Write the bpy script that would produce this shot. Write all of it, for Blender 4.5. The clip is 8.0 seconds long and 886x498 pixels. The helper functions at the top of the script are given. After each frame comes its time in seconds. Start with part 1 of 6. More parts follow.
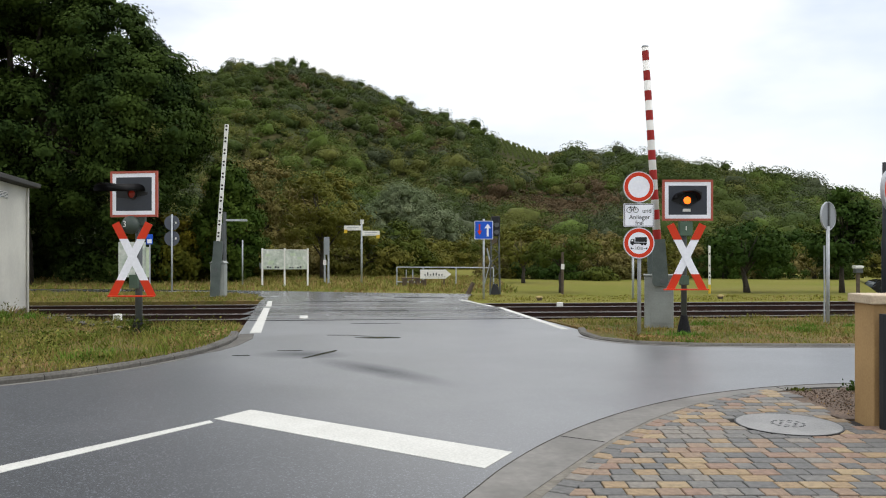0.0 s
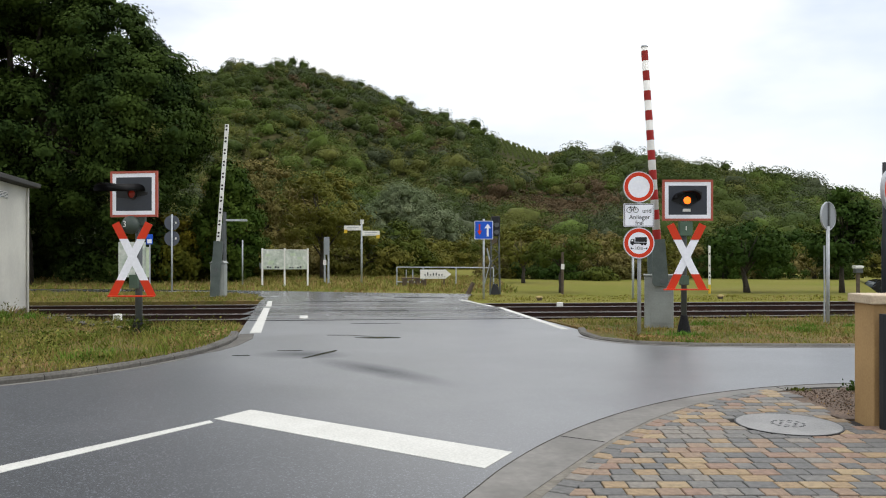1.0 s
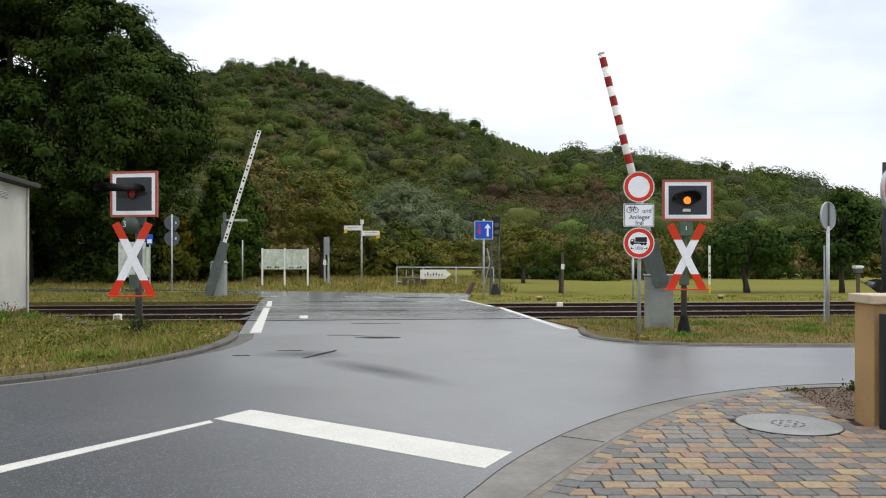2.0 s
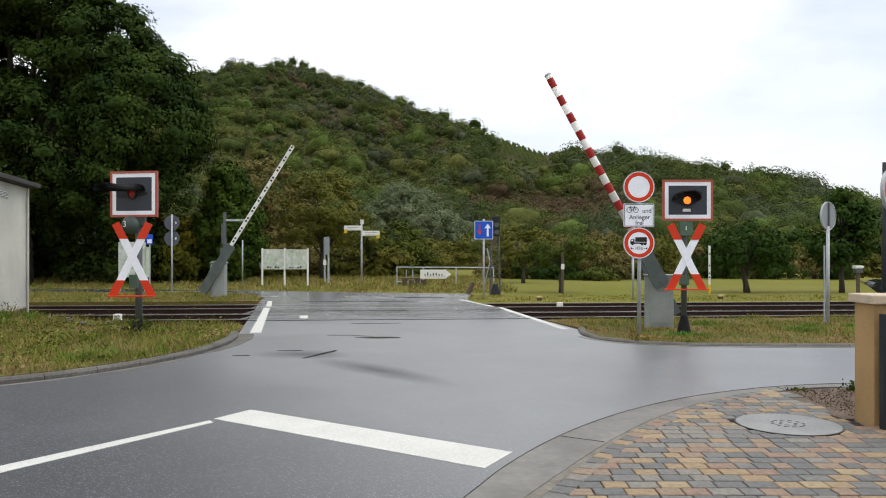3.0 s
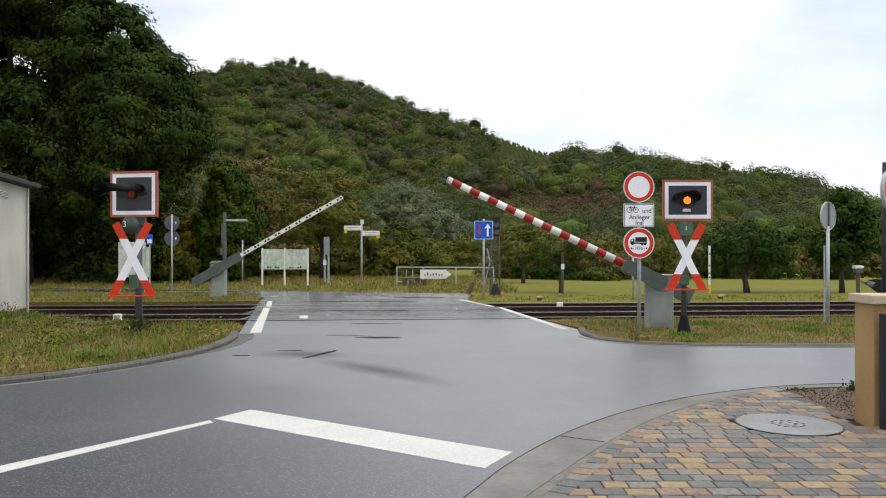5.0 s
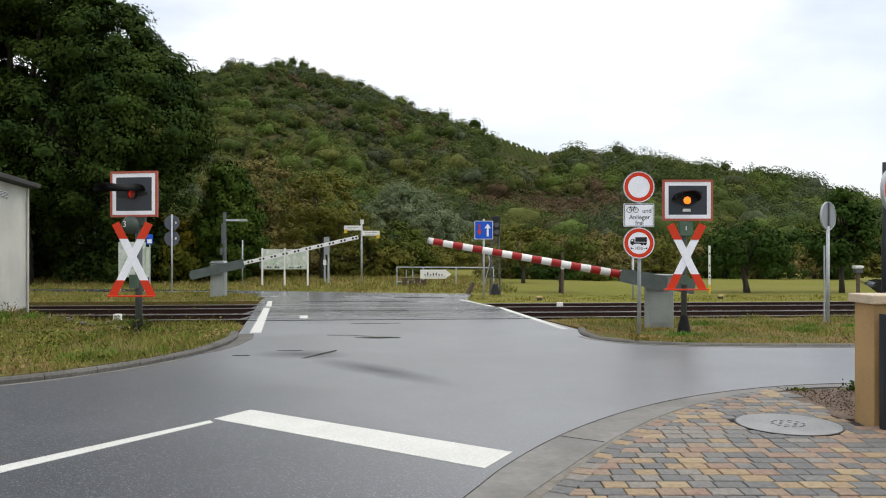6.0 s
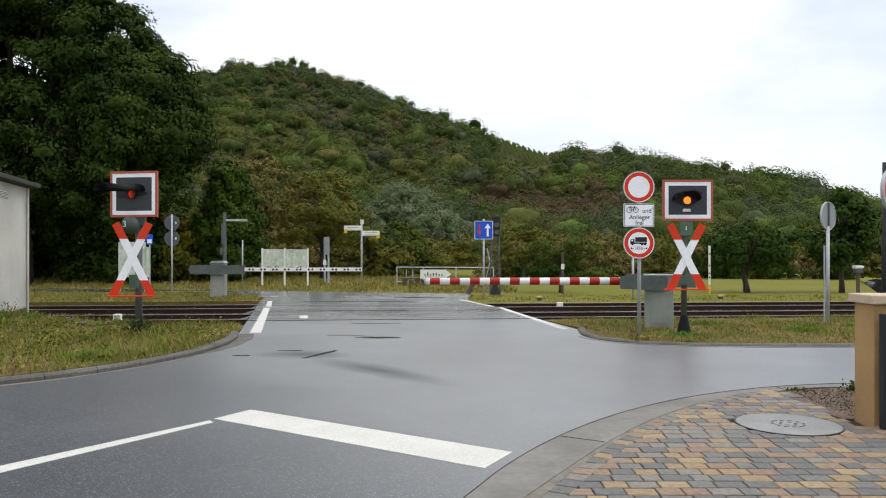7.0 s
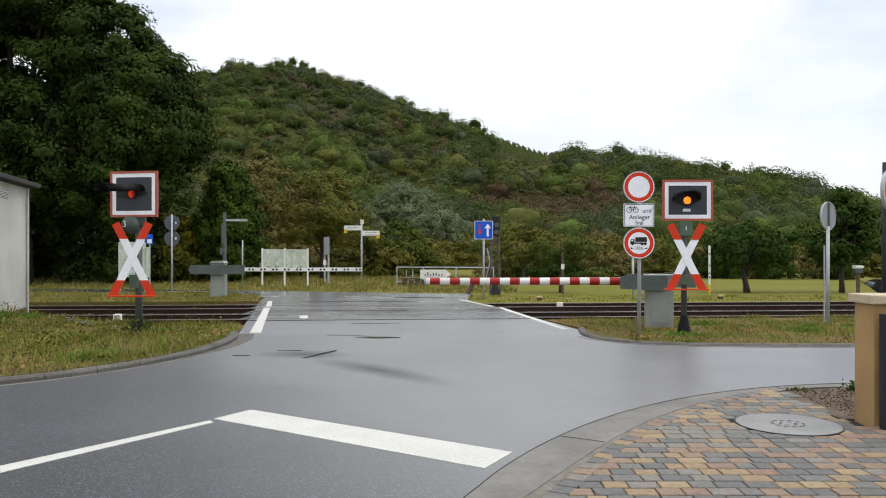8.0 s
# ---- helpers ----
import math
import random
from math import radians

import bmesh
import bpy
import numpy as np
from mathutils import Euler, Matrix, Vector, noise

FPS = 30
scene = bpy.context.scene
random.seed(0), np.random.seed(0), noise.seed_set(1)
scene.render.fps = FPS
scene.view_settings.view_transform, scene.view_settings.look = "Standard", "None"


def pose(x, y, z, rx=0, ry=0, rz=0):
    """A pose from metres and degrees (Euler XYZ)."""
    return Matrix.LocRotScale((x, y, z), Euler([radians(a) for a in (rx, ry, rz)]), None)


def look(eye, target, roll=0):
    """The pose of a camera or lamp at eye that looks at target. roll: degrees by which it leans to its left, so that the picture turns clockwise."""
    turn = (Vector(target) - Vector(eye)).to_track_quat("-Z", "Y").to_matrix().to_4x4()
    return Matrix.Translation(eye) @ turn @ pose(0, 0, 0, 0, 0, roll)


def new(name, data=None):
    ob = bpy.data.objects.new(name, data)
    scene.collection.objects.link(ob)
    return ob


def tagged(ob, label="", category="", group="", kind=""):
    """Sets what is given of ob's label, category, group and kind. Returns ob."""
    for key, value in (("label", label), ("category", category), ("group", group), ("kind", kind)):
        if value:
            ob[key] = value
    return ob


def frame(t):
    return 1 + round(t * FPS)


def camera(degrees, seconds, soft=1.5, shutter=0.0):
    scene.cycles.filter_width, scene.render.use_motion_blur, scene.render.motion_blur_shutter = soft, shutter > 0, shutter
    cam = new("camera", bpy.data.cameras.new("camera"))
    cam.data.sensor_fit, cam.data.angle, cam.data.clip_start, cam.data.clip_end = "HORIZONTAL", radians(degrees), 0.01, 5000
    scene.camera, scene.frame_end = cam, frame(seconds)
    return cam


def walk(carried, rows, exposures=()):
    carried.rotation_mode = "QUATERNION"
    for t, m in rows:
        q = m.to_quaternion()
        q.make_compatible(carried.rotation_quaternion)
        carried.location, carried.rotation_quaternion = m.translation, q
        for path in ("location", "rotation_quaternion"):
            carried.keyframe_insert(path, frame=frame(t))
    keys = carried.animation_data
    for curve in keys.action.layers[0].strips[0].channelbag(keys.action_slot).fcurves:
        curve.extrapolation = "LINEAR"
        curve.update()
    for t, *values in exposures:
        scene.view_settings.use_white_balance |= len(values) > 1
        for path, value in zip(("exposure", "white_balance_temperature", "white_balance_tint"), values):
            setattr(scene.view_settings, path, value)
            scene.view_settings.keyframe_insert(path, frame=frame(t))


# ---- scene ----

EYE = 1.63
cam = camera(58.85, 8.0, soft=1.1)
walk(cam, [(0.0, look((0, 0, EYE), (0, 100, EYE + 0.144))), (8.0, look((0, 0, EYE), (0, 100, EYE + 0.144)))], [(0.0, 0.0), (8.0, 0.0)])

# ---------------------------------------------------------------- daylight
world = bpy.data.worlds.new("overcast")
scene.world = world
world.use_nodes = True
wn, wl = world.node_tree.nodes, world.node_tree.links
bg = wn["Background"]
sky = wn.new("ShaderNodeTexSky")
sky.sky_type, sky.sun_disc = "NISHITA", False
sky.sun_elevation, sky.sun_rotation = radians(58), radians(105)
dim = wn.new("ShaderNodeVectorMath")
dim.operation = "SCALE"
dim.inputs["Scale"].default_value = 0.15
wl.new(sky.outputs[0], dim.inputs[0])
wco = wn.new("ShaderNodeTexCoord")
wmap = wn.new("ShaderNodeMapping")
wmap.inputs["Scale"].default_value = (1.0, 1.0, 2.6)
wl.new(wco.outputs["Generated"], wmap.inputs[0])
clouds = wn.new("ShaderNodeTexNoise")
clouds.inputs["Scale"].default_value, clouds.inputs["Detail"].default_value = 2.3, 5.0
wl.new(wmap.outputs[0], clouds.inputs["Vector"])
cover = wn.new("ShaderNodeValToRGB")
cover.color_ramp.elements[0].position, cover.color_ramp.elements[0].color = 0.38, (0.5, 0.5, 0.5, 1)
cover.color_ramp.elements[1].position, cover.color_ramp.elements[1].color = 0.60, (0.97, 0.97, 0.97, 1)
wl.new(clouds.outputs[0], cover.inputs[0])
# an overcast vault is brighter overhead than at the horizon
sep = wn.new("ShaderNodeSeparateXYZ")
wl.new(wco.outputs["Generated"], sep.inputs[0])
vault = wn.new("ShaderNodeMapRange")
vault.inputs["From Min"].default_value, vault.inputs["From Max"].default_value = 0.0, 1.0
vault.inputs["To Min"].default_value, vault.inputs["To Max"].default_value = 1.02, 2.1
wl.new(sep.outputs["Z"], vault.inputs[0])
cloud_colour = wn.new("ShaderNodeVectorMath")
cloud_colour.operation = "SCALE"
cloud_colour.inputs[0].default_value = (0.985, 0.99, 1.0)
wl.new(vault.outputs[0], cloud_colour.inputs["Scale"])
mixsky = wn.new("ShaderNodeMix")
mixsky.data_type = "RGBA"
east = wn.new("ShaderNodeMapRange")
east.inputs["From Min"].default_value, east.inputs["From Max"].default_value = 0.12, 0.75
east.inputs["To Min"].default_value, east.inputs["To Max"].default_value = 1.0, 0.72
wl.new(sep.outputs["X"], east.inputs[0])
thinned = wn.new("ShaderNodeMath")
thinned.operation = "MULTIPLY"
wl.new(cover.outputs[0], thinned.inputs[0])
wl.new(east.outputs[0], thinned.inputs[1])
wl.new(thinned.outputs[0], mixsky.inputs[0])
wl.new(dim.outputs[0], mixsky.inputs[6])
wl.new(cloud_colour.outputs[0], mixsky.inputs[7])
wl.new(mixsky.outputs[2], bg.inputs[0])
bg.inputs[1].default_value = 1.0
sun = new("sun", bpy.data.lights.new("sun", "SUN"))
sun.data.energy, sun.data.angle, sun.data.color = 1.2, radians(40), (1.0, 0.97, 0.92)
sun.matrix_world = look((38, 0, 62), (0, 10, 0))


# ---------------------------------------------------------------- materials
def material(name, a, b=None, rough=0.6, metal=0.0, big=1.5, fine=40.0, bump=0.0, grain=0.25, wet=None, island=0.0, spec=0.5, sheen=0.0, glow=None):
    """Two tones mixed by broad noise, multiplied by fine grain, with relief."""
    m = bpy.data.materials.new(name)
    m.use_nodes = True
    n, l = m.node_tree.nodes, m.node_tree.links
    p = n["Principled BSDF"]
    p.inputs["Roughness"].default_value, p.inputs["Metallic"].default_value = rough, metal
    p.inputs["Specular IOR Level"].default_value = spec
    co = n.new("ShaderNodeTexCoord")
    broad = n.new("ShaderNodeTexNoise")
    broad.inputs["Scale"].default_value, broad.inputs["Detail"].default_value = big, 4.0
    l.new(co.outputs["Object"], broad.inputs["Vector"])
    ramp = n.new("ShaderNodeMapRange")
    ramp.inputs[1].default_value, ramp.inputs[2].default_value = 0.35, 0.65
    l.new(broad.outputs[0], ramp.inputs[0])
    mix = n.new("ShaderNodeMix")
    mix.data_type = "RGBA"
    mix.inputs[6].default_value, mix.inputs[7].default_value = (*a, 1), (*(b or [c * 0.8 for c in a]), 1)
    factor = ramp.outputs[0]
    if island:
        geo = n.new("ShaderNodeNewGeometry")
        add = n.new("ShaderNodeMix")
        add.inputs[0].default_value = island
        l.new(factor, add.inputs[2])
        l.new(geo.outputs["Random Per Island"], add.inputs[3])
        factor = add.outputs[0]
    l.new(factor, mix.inputs[0])
    small = n.new("ShaderNodeTexNoise")
    small.inputs["Scale"].default_value, small.inputs["Detail"].default_value = fine, 3.0
    l.new(co.outputs["Object"], small.inputs["Vector"])
    scale = n.new("ShaderNodeMapRange")
    scale.inputs[1].default_value, scale.inputs[2].default_value = 0.25, 0.75
    scale.inputs[3].default_value, scale.inputs[4].default_value = 1 - grain, 1 + grain
    l.new(small.outputs[0], scale.inputs[0])
    mul = n.new("ShaderNodeVectorMath")
    mul.operation = "SCALE"
    l.new(mix.outputs[2], mul.inputs[0])
    l.new(scale.outputs[0], mul.inputs["Scale"])
    l.new(mul.outputs[0], p.inputs["Base Color"])
    if wet:
        r = n.new("ShaderNodeMapRange")
        r.inputs[1].default_value, r.inputs[2].default_value = 0.35, 0.65
        r.inputs[3].default_value, r.inputs[4].default_value = wet
        l.new(broad.outputs[0], r.inputs[0])
        l.new(r.outputs[0], p.inputs["Roughness"])
    if bump:
        bm_ = n.new("ShaderNodeBump")
        bm_.inputs["Strength"].default_value, bm_.inputs["Distance"].default_value = bump, 0.01
        l.new(small.outputs[0], bm_.inputs["Height"])
        l.new(bm_.outputs[0], p.inputs["Normal"])
    if glow:
        p.inputs["Emission Color"].default_value, p.inputs["Emission Strength"].default_value = (*glow[0], 1), glow[1]
    return m


def paint(name, c, rough=0.45, metal=0.0, grain=0.06):
    return material(name, c, [v * 0.93 for v in c], rough, metal, big=3.0, fine=25, grain=grain, bump=0.02, spec=0.3)


def road_material(name, c, big):
    """Wet asphalt: stony grain under a thin, patchy film of water."""
    m = material(name, c, [v * 1.25 for v in c], 0.6, big=big, fine=85, grain=0.6, bump=0.35)
    n, l = m.node_tree.nodes, m.node_tree.links
    p = n["Principled BSDF"]
    co = n.new("ShaderNodeTexCoord")
    stones = n.new("ShaderNodeTexVoronoi")
    stones.inputs["Scale"].default_value = 90
    l.new(co.outputs["Object"], stones.inputs["Vector"])
    pick = n.new("ShaderNodeSeparateColor")
    l.new(stones.outputs["Color"], pick.inputs[0])
    pale = n.new("ShaderNodeMapRange")
    pale.inputs[1].default_value, pale.inputs[2].default_value, pale.inputs[3].default_value, pale.inputs[4].default_value = 0.80, 1.0, 0.80, 3.3
    l.new(pick.outputs[0], pale.inputs[0])
    mul = n.new("ShaderNodeVectorMath")
    mul.operation = "SCALE"
    old = p.inputs["Base Color"].links[0].from_socket
    l.new(old, mul.inputs[0])
    l.new(pale.outputs[0], mul.inputs["Scale"])
    l.new(mul.outputs[0], p.inputs["Base Color"])
    film = n.new("ShaderNodeTexNoise")
    film.inputs["Scale"].default_value, film.inputs["Detail"].default_value = 0.5, 3.0
    l.new(co.outputs["Object"], film.inputs["Vector"])
    r = n.new("ShaderNodeMapRange")
    r.inputs[1].default_value, r.inputs[2].default_value, r.inputs[3].default_value, r.inputs[4].default_value = 0.36, 0.62, 0.33, 0.42
    l.new(film.outputs[0], r.inputs[0])
    # the film has run off and dried in the lane before the stop line; a worn streak stays matt
    xyz = n.new("ShaderNodeSeparateXYZ")
    l.new(co.outputs["Object"], xyz.inputs[0])
    along = n.new("ShaderNodeMath")
    along.operation, along.inputs[1].default_value = "MULTIPLY_ADD", 1.5
    l.new(xyz.outputs["X"], along.inputs[0])
    l.new(xyz.outputs["Y"], along.inputs[2])
    rough_edge = n.new("ShaderNodeMath")
    rough_edge.operation, rough_edge.inputs[1].default_value = "MULTIPLY_ADD", 2.5
    l.new(film.outputs[0], rough_edge.inputs[0])
    l.new(along.outputs[0], rough_edge.inputs[2])
    wetness = n.new("ShaderNodeMapRange")
    wetness.inputs[1].default_value, wetness.inputs[2].default_value, wetness.inputs[3].default_value, wetness.inputs[4].default_value = 2.8, 8.3, 0.05, 1.0
    l.new(rough_edge.outputs[0], wetness.inputs[0])
    put = n.new("ShaderNodeMapping")
    put.vector_type = "TEXTURE"
    put.inputs["Location"].default_value, put.inputs["Rotation"].default_value, put.inputs["Scale"].default_value = (-0.65, 10.9, 0), (0, 0, radians(-50)), (1.75, 0.38, 1)
    warp = n.new("ShaderNodeVectorMath")
    warp.operation = "MULTIPLY_ADD"
    warp.inputs[1].default_value = (0.5, 0.5, 0)
    l.new(film.outputs["Color"], warp.inputs[0])
    l.new(co.outputs["Object"], warp.inputs[2])
    l.new(warp.outputs[0], put.inputs[0])
    streak = n.new("ShaderNodeTexGradient")
    streak.gradient_type = "SPHERICAL"
    l.new(put.outputs[0], streak.inputs[0])
    put2 = n.new("ShaderNodeMapping")
    put2.vector_type = "TEXTURE"
    put2.inputs["Location"].default_value, put2.inputs["Rotation"].default_value, put2.inputs["Scale"].default_value = (-1.95, 12.5, 0), (0, 0, radians(-8)), (0.85, 0.55, 1)
    l.new(warp.outputs[0], put2.inputs[0])
    smear = n.new("ShaderNodeTexGradient")
    smear.gradient_type = "SPHERICAL"
    l.new(put2.outputs[0], smear.inputs[0])
    worn = n.new("ShaderNodeMath")
    worn.operation = "MAXIMUM"
    l.new(streak.outputs["Fac"], worn.inputs[0])
    l.new(smear.outputs["Fac"], worn.inputs[1])
    matt = n.new("ShaderNodeMath")
    matt.operation, matt.inputs[1].default_value, matt.inputs[2].default_value = "MULTIPLY_ADD", -0.9, 1.0
    matt.use_clamp = True
    l.new(worn.outputs[0], matt.inputs[0])
    both = n.new("ShaderNodeMath")
    both.operation = "MULTIPLY"
    l.new(wetness.outputs[0], both.inputs[0])
    l.new(matt.outputs[0], both.inputs[1])
    # the film lies smooth on the worn deck and the road beyond
    over = n.new("ShaderNodeMath")
    over.operation, over.inputs[1].default_value = "MULTIPLY_ADD", 2.5
    l.new(film.outputs[0], over.inputs[0])
    l.new(xyz.outputs["Y"], over.inputs[2])
    thin = n.new("ShaderNodeMapRange")
    thin.inputs[1].default_value, thin.inputs[2].default_value, thin.inputs[3].default_value, thin.inputs[4].default_value = 18.2, 21.0, 1.0, 0.66
    l.new(over.outputs[0], thin.inputs[0])
    gloss = n.new("ShaderNodeMath")
    gloss.operation = "MULTIPLY"
    l.new(r.outputs[0], gloss.inputs[0])
    l.new(thin.outputs[0], gloss.inputs[1])
    l.new(gloss.outputs[0], p.inputs["Coat Roughness"])
    l.new(both.outputs[0], p.inputs["Coat Weight"])
    p.inputs["Coat IOR"].default_value = 2.2
    p.inputs["Specular IOR Level"].default_value = 0.4
    return m


ASPHALT = road_material("wet_asphalt", (0.033, 0.036, 0.040), 0.35)
PANEL = road_material("crossing_panel", (0.030, 0.032, 0.036), 0.9)
PUDDLE = material("puddle_water", (0.022, 0.023, 0.022), rough=0.14, big=2, grain=0.3, spec=0.5)
TAR = material("tar_patch", (0.012, 0.012, 0.013), rough=0.75, fine=60, grain=0.4, bump=0.5, spec=0.15)
ROADPAINT = material("road_paint", (0.535, 0.53, 0.49), (0.49, 0.485, 0.445), rough=0.6, big=2.5, fine=45, grain=0.14, bump=0.2)
CONCRETE = material("wet_concrete", (0.170, 0.160, 0.142), (0.112, 0.105, 0.092), rough=0.55, big=2.2, fine=14, grain=0.16, bump=0.1)
GUTTERBROWN = material("stained_concrete", (0.165, 0.150, 0.120), (0.098, 0.084, 0.062), rough=0.65, big=5.0, fine=22, grain=0.3, bump=0.25)
KERB = material("kerb_concrete", (0.112, 0.104, 0.088), (0.066, 0.061, 0.051), rough=0.75, big=1.5, fine=30, grain=0.35, bump=0.3)
JOINT = material("sandy_joint", (0.018, 0.016, 0.014), rough=0.95, fine=80, grain=0.4, bump=0.5)
GROUND = material("meadow_soil", (0.135, 0.14, 0.025), (0.165, 0.15, 0.038), rough=0.95, big=0.22, fine=9, grain=0.12, bump=0.2, spec=0.05)
VERGE = material("verge_soil", (0.085, 0.085, 0.022), (0.15, 0.10, 0.04), rough=0.95, big=0.9, fine=22, grain=0.5, bump=0.8, spec=0.1)
SOIL = material("bare_soil", (0.135, 0.092, 0.064), (0.085, 0.06, 0.042), rough=0.95, big=3, fine=40, grain=0.5, bump=1.0)
BALLAST = material("ballast", (0.065, 0.050, 0.040), (0.17, 0.15, 0.13), rough=0.9, big=0.8, fine=18, grain=0.6, bump=1.0, island=0.6)
RAIL = material("rusty_rail", (0.042, 0.020, 0.014), (0.028, 0.016, 0.012), rough=0.8, big=4, fine=40, grain=0.3, bump=0.3, spec=0.2)
RAILTOP = material("polished_rail_head", (0.30, 0.28, 0.27), rough=0.4, metal=0.6, big=6, grain=0.2)
SLEEPER = material("sleeper_wood", (0.05, 0.035, 0.027), (0.08, 0.06, 0.05), rough=0.85, big=5, fine=40, grain=0.4, bump=0.5)
RED = paint("sign_red", (0.60, 0.036, 0.006), 0.5)
BOOMRED = paint("boom_red", (0.30, 0.014, 0.010), 0.5)
WHITE = paint("sign_white", (0.84, 0.85, 0.90), 0.42)
OFFWHITE = paint("boom_white", (0.74, 0.73, 0.69), 0.5)
FADED = paint("faded_red_edge", (0.38, 0.09, 0.06), 0.6)
BLACK = paint("black_paint", (0.012, 0.012, 0.013), 0.5)
BOARD = paint("signal_board_black", (0.038, 0.043, 0.054), 0.5)
STEEL = material("galvanised_steel", (0.42, 0.44, 0.46), (0.33, 0.35, 0.37), rough=0.5, metal=0.15, big=6, fine=50, grain=0.12, bump=0.05)
DARKBACK = paint("dark_sign_back", (0.085, 0.095, 0.115), 0.5)
SIGNBACK = paint("sign_back_grey", (0.25, 0.27, 0.29), 0.5)
MASTGREY = material("mast_grey", (0.10, 0.11, 0.11), (0.07, 0.075, 0.075), rough=0.6, metal=0.2, big=4, fine=50, grain=0.15)
HOUSEGREY = material("housing_grey", (0.27, 0.29, 0.27), (0.22, 0.235, 0.215), rough=0.55, big=2.5, fine=40, grain=0.1, bump=0.05)
CARRIER = material("carrier_grey_green", (0.100, 0.122, 0.112), (0.075, 0.093, 0.086), rough=0.6, big=3, fine=40, grain=0.14, bump=0.05, spec=0.3)
GREEN = material("signal_green", (0.07, 0.12, 0.075), (0.05, 0.09, 0.06), rough=0.5, big=4, fine=40, grain=0.12)
BELL = material("bell_green", (0.05, 0.07, 0.055), (0.035, 0.05, 0.04), rough=0.45, big=4, fine=40, grain=0.12)
BLUE = paint("sign_blue", (0.008, 0.09, 0.55), 0.45)
OLDYELLOW = material("faded_yellow", (0.36, 0.27, 0.09), (0.20, 0.15, 0.07), rough=0.7, big=9, fine=40, grain=0.4)
YELLOW = paint("marker_yellow", (0.62, 0.42, 0.03), 0.5)
WOOD = material("weathered_wood", (0.07, 0.05, 0.035), (0.11, 0.08, 0.055), rough=0.85, big=4, fine=40, grain=0.35, bump=0.5)
BARK = material("bark", (0.05, 0.04, 0.03), (0.03, 0.025, 0.02), rough=0.95, big=2.5, fine=18, grain=0.5, bump=1.0)
PLASTER = material("stained_plaster", (0.52, 0.51, 0.45), (0.40, 0.39, 0.35), rough=0.85, big=0.8, fine=14, grain=0.05, bump=0.06)
ROOFEDGE = material("roof_felt", (0.035, 0.033, 0.03), rough=0.8, fine=30, bump=0.3)
SANDSTONE = material("sandstone", (0.37, 0.24, 0.11), (0.29, 0.185, 0.085), rough=0.85, big=2.2, fine=45, grain=0.09, bump=0.15, spec=0.2)
SANDCAP = material("sandstone_cap", (0.52, 0.42, 0.30), (0.42, 0.34, 0.24), rough=0.8, big=3, fine=45, grain=0.16, bump=0.3)
GATEPAINT = paint("gate_anthracite", (0.016, 0.018, 0.022), 0.4)
COVER = material("cast_cover", (0.24, 0.235, 0.225), (0.18, 0.178, 0.17), rough=0.5, big=3, fine=60, grain=0.2, bump=0.3)
MAP = material("map_print", (0.60, 0.62, 0.56), (0.36, 0.42, 0.34), rough=0.4, big=3.5, fine=9, grain=0.2)
MAPGREEN = material("map_print_green", (0.52, 0.60, 0.42), (0.42, 0.50, 0.36), rough=0.4, big=3, fine=9, grain=0.1)
CARPAINT = paint("car_paint", (0.012, 0.013, 0.016), 0.2)
CARGLASS = paint("car_glass", (0.10, 0.12, 0.13), 0.05)
TYRE = paint("tyre", (0.015, 0.015, 0.015), 0.8)
TAIL = paint("tail_lamp", (0.3, 0.01, 0.01), 0.2)


def leaf_material(name, a, b, big=0.5, fine=6, grain=0.25):
    return material(name, a, b, rough=0.8, big=big, fine=fine, grain=grain, island=0.22, spec=0.08)


OAK = leaf_material("oak_leaves", (0.011, 0.025, 0.005), (0.046, 0.073, 0.012))
YEW = leaf_material("dark_green_leaves", (0.018, 0.040, 0.006), (0.045, 0.078, 0.012))
CYPRESS = leaf_material("cypress_leaves", (0.022, 0.048, 0.006), (0.060, 0.090, 0.012), 0.8)
GOLD = leaf_material("yellowing_leaves", (0.135, 0.105, 0.008), (0.06, 0.072, 0.010))
OLIVE = leaf_material("olive_leaves", (0.078, 0.085, 0.014), (0.135, 0.122, 0.024))
TAN = leaf_material("tan_willow_leaves", (0.165, 0.130, 0.045), (0.10, 0.095, 0.026))
SILVER = leaf_material("silver_willow_leaves", (0.165, 0.190, 0.108), (0.090, 0.120, 0.054))
APPLE = leaf_material("apple_leaves", (0.042, 0.064, 0.010), (0.088, 0.098, 0.016))
HILLS = [leaf_material("hill_dark_green", (0.031, 0.049, 0.011), (0.057, 0.076, 0.016), 0.12, 1.1, 0.35),
         leaf_material("hill_green", (0.051, 0.069, 0.013), (0.087, 0.128, 0.024), 0.12, 1.1, 0.35),
         leaf_material("hill_olive", (0.103, 0.109, 0.025), (0.074, 0.084, 0.022), 0.12, 1.1, 0.35),
         leaf_material("hill_brown", (0.100, 0.068, 0.034), (0.070, 0.051, 0.027), 0.12, 1.1, 0.35),
         leaf_material("hill_grey_green", (0.068, 0.080, 0.042), (0.049, 0.061, 0.029), 0.12, 1.1, 0.35),
         leaf_material("vine_rows", (0.055, 0.080, 0.018), (0.080, 0.095, 0.024), 0.12)]
HILLSOIL = material("hill_soil", (0.044, 0.052, 0.016), (0.054, 0.047, 0.020), rough=0.95, big=0.03, fine=0.4, grain=0.4, spec=0.05)
GRASS = leaf_material("verge_grass", (0.110, 0.150, 0.020), (0.235, 0.200, 0.056), 0.8)
MEADOW = leaf_material("meadow_grass", (0.155, 0.162, 0.020), (0.205, 0.182, 0.040), 0.3)
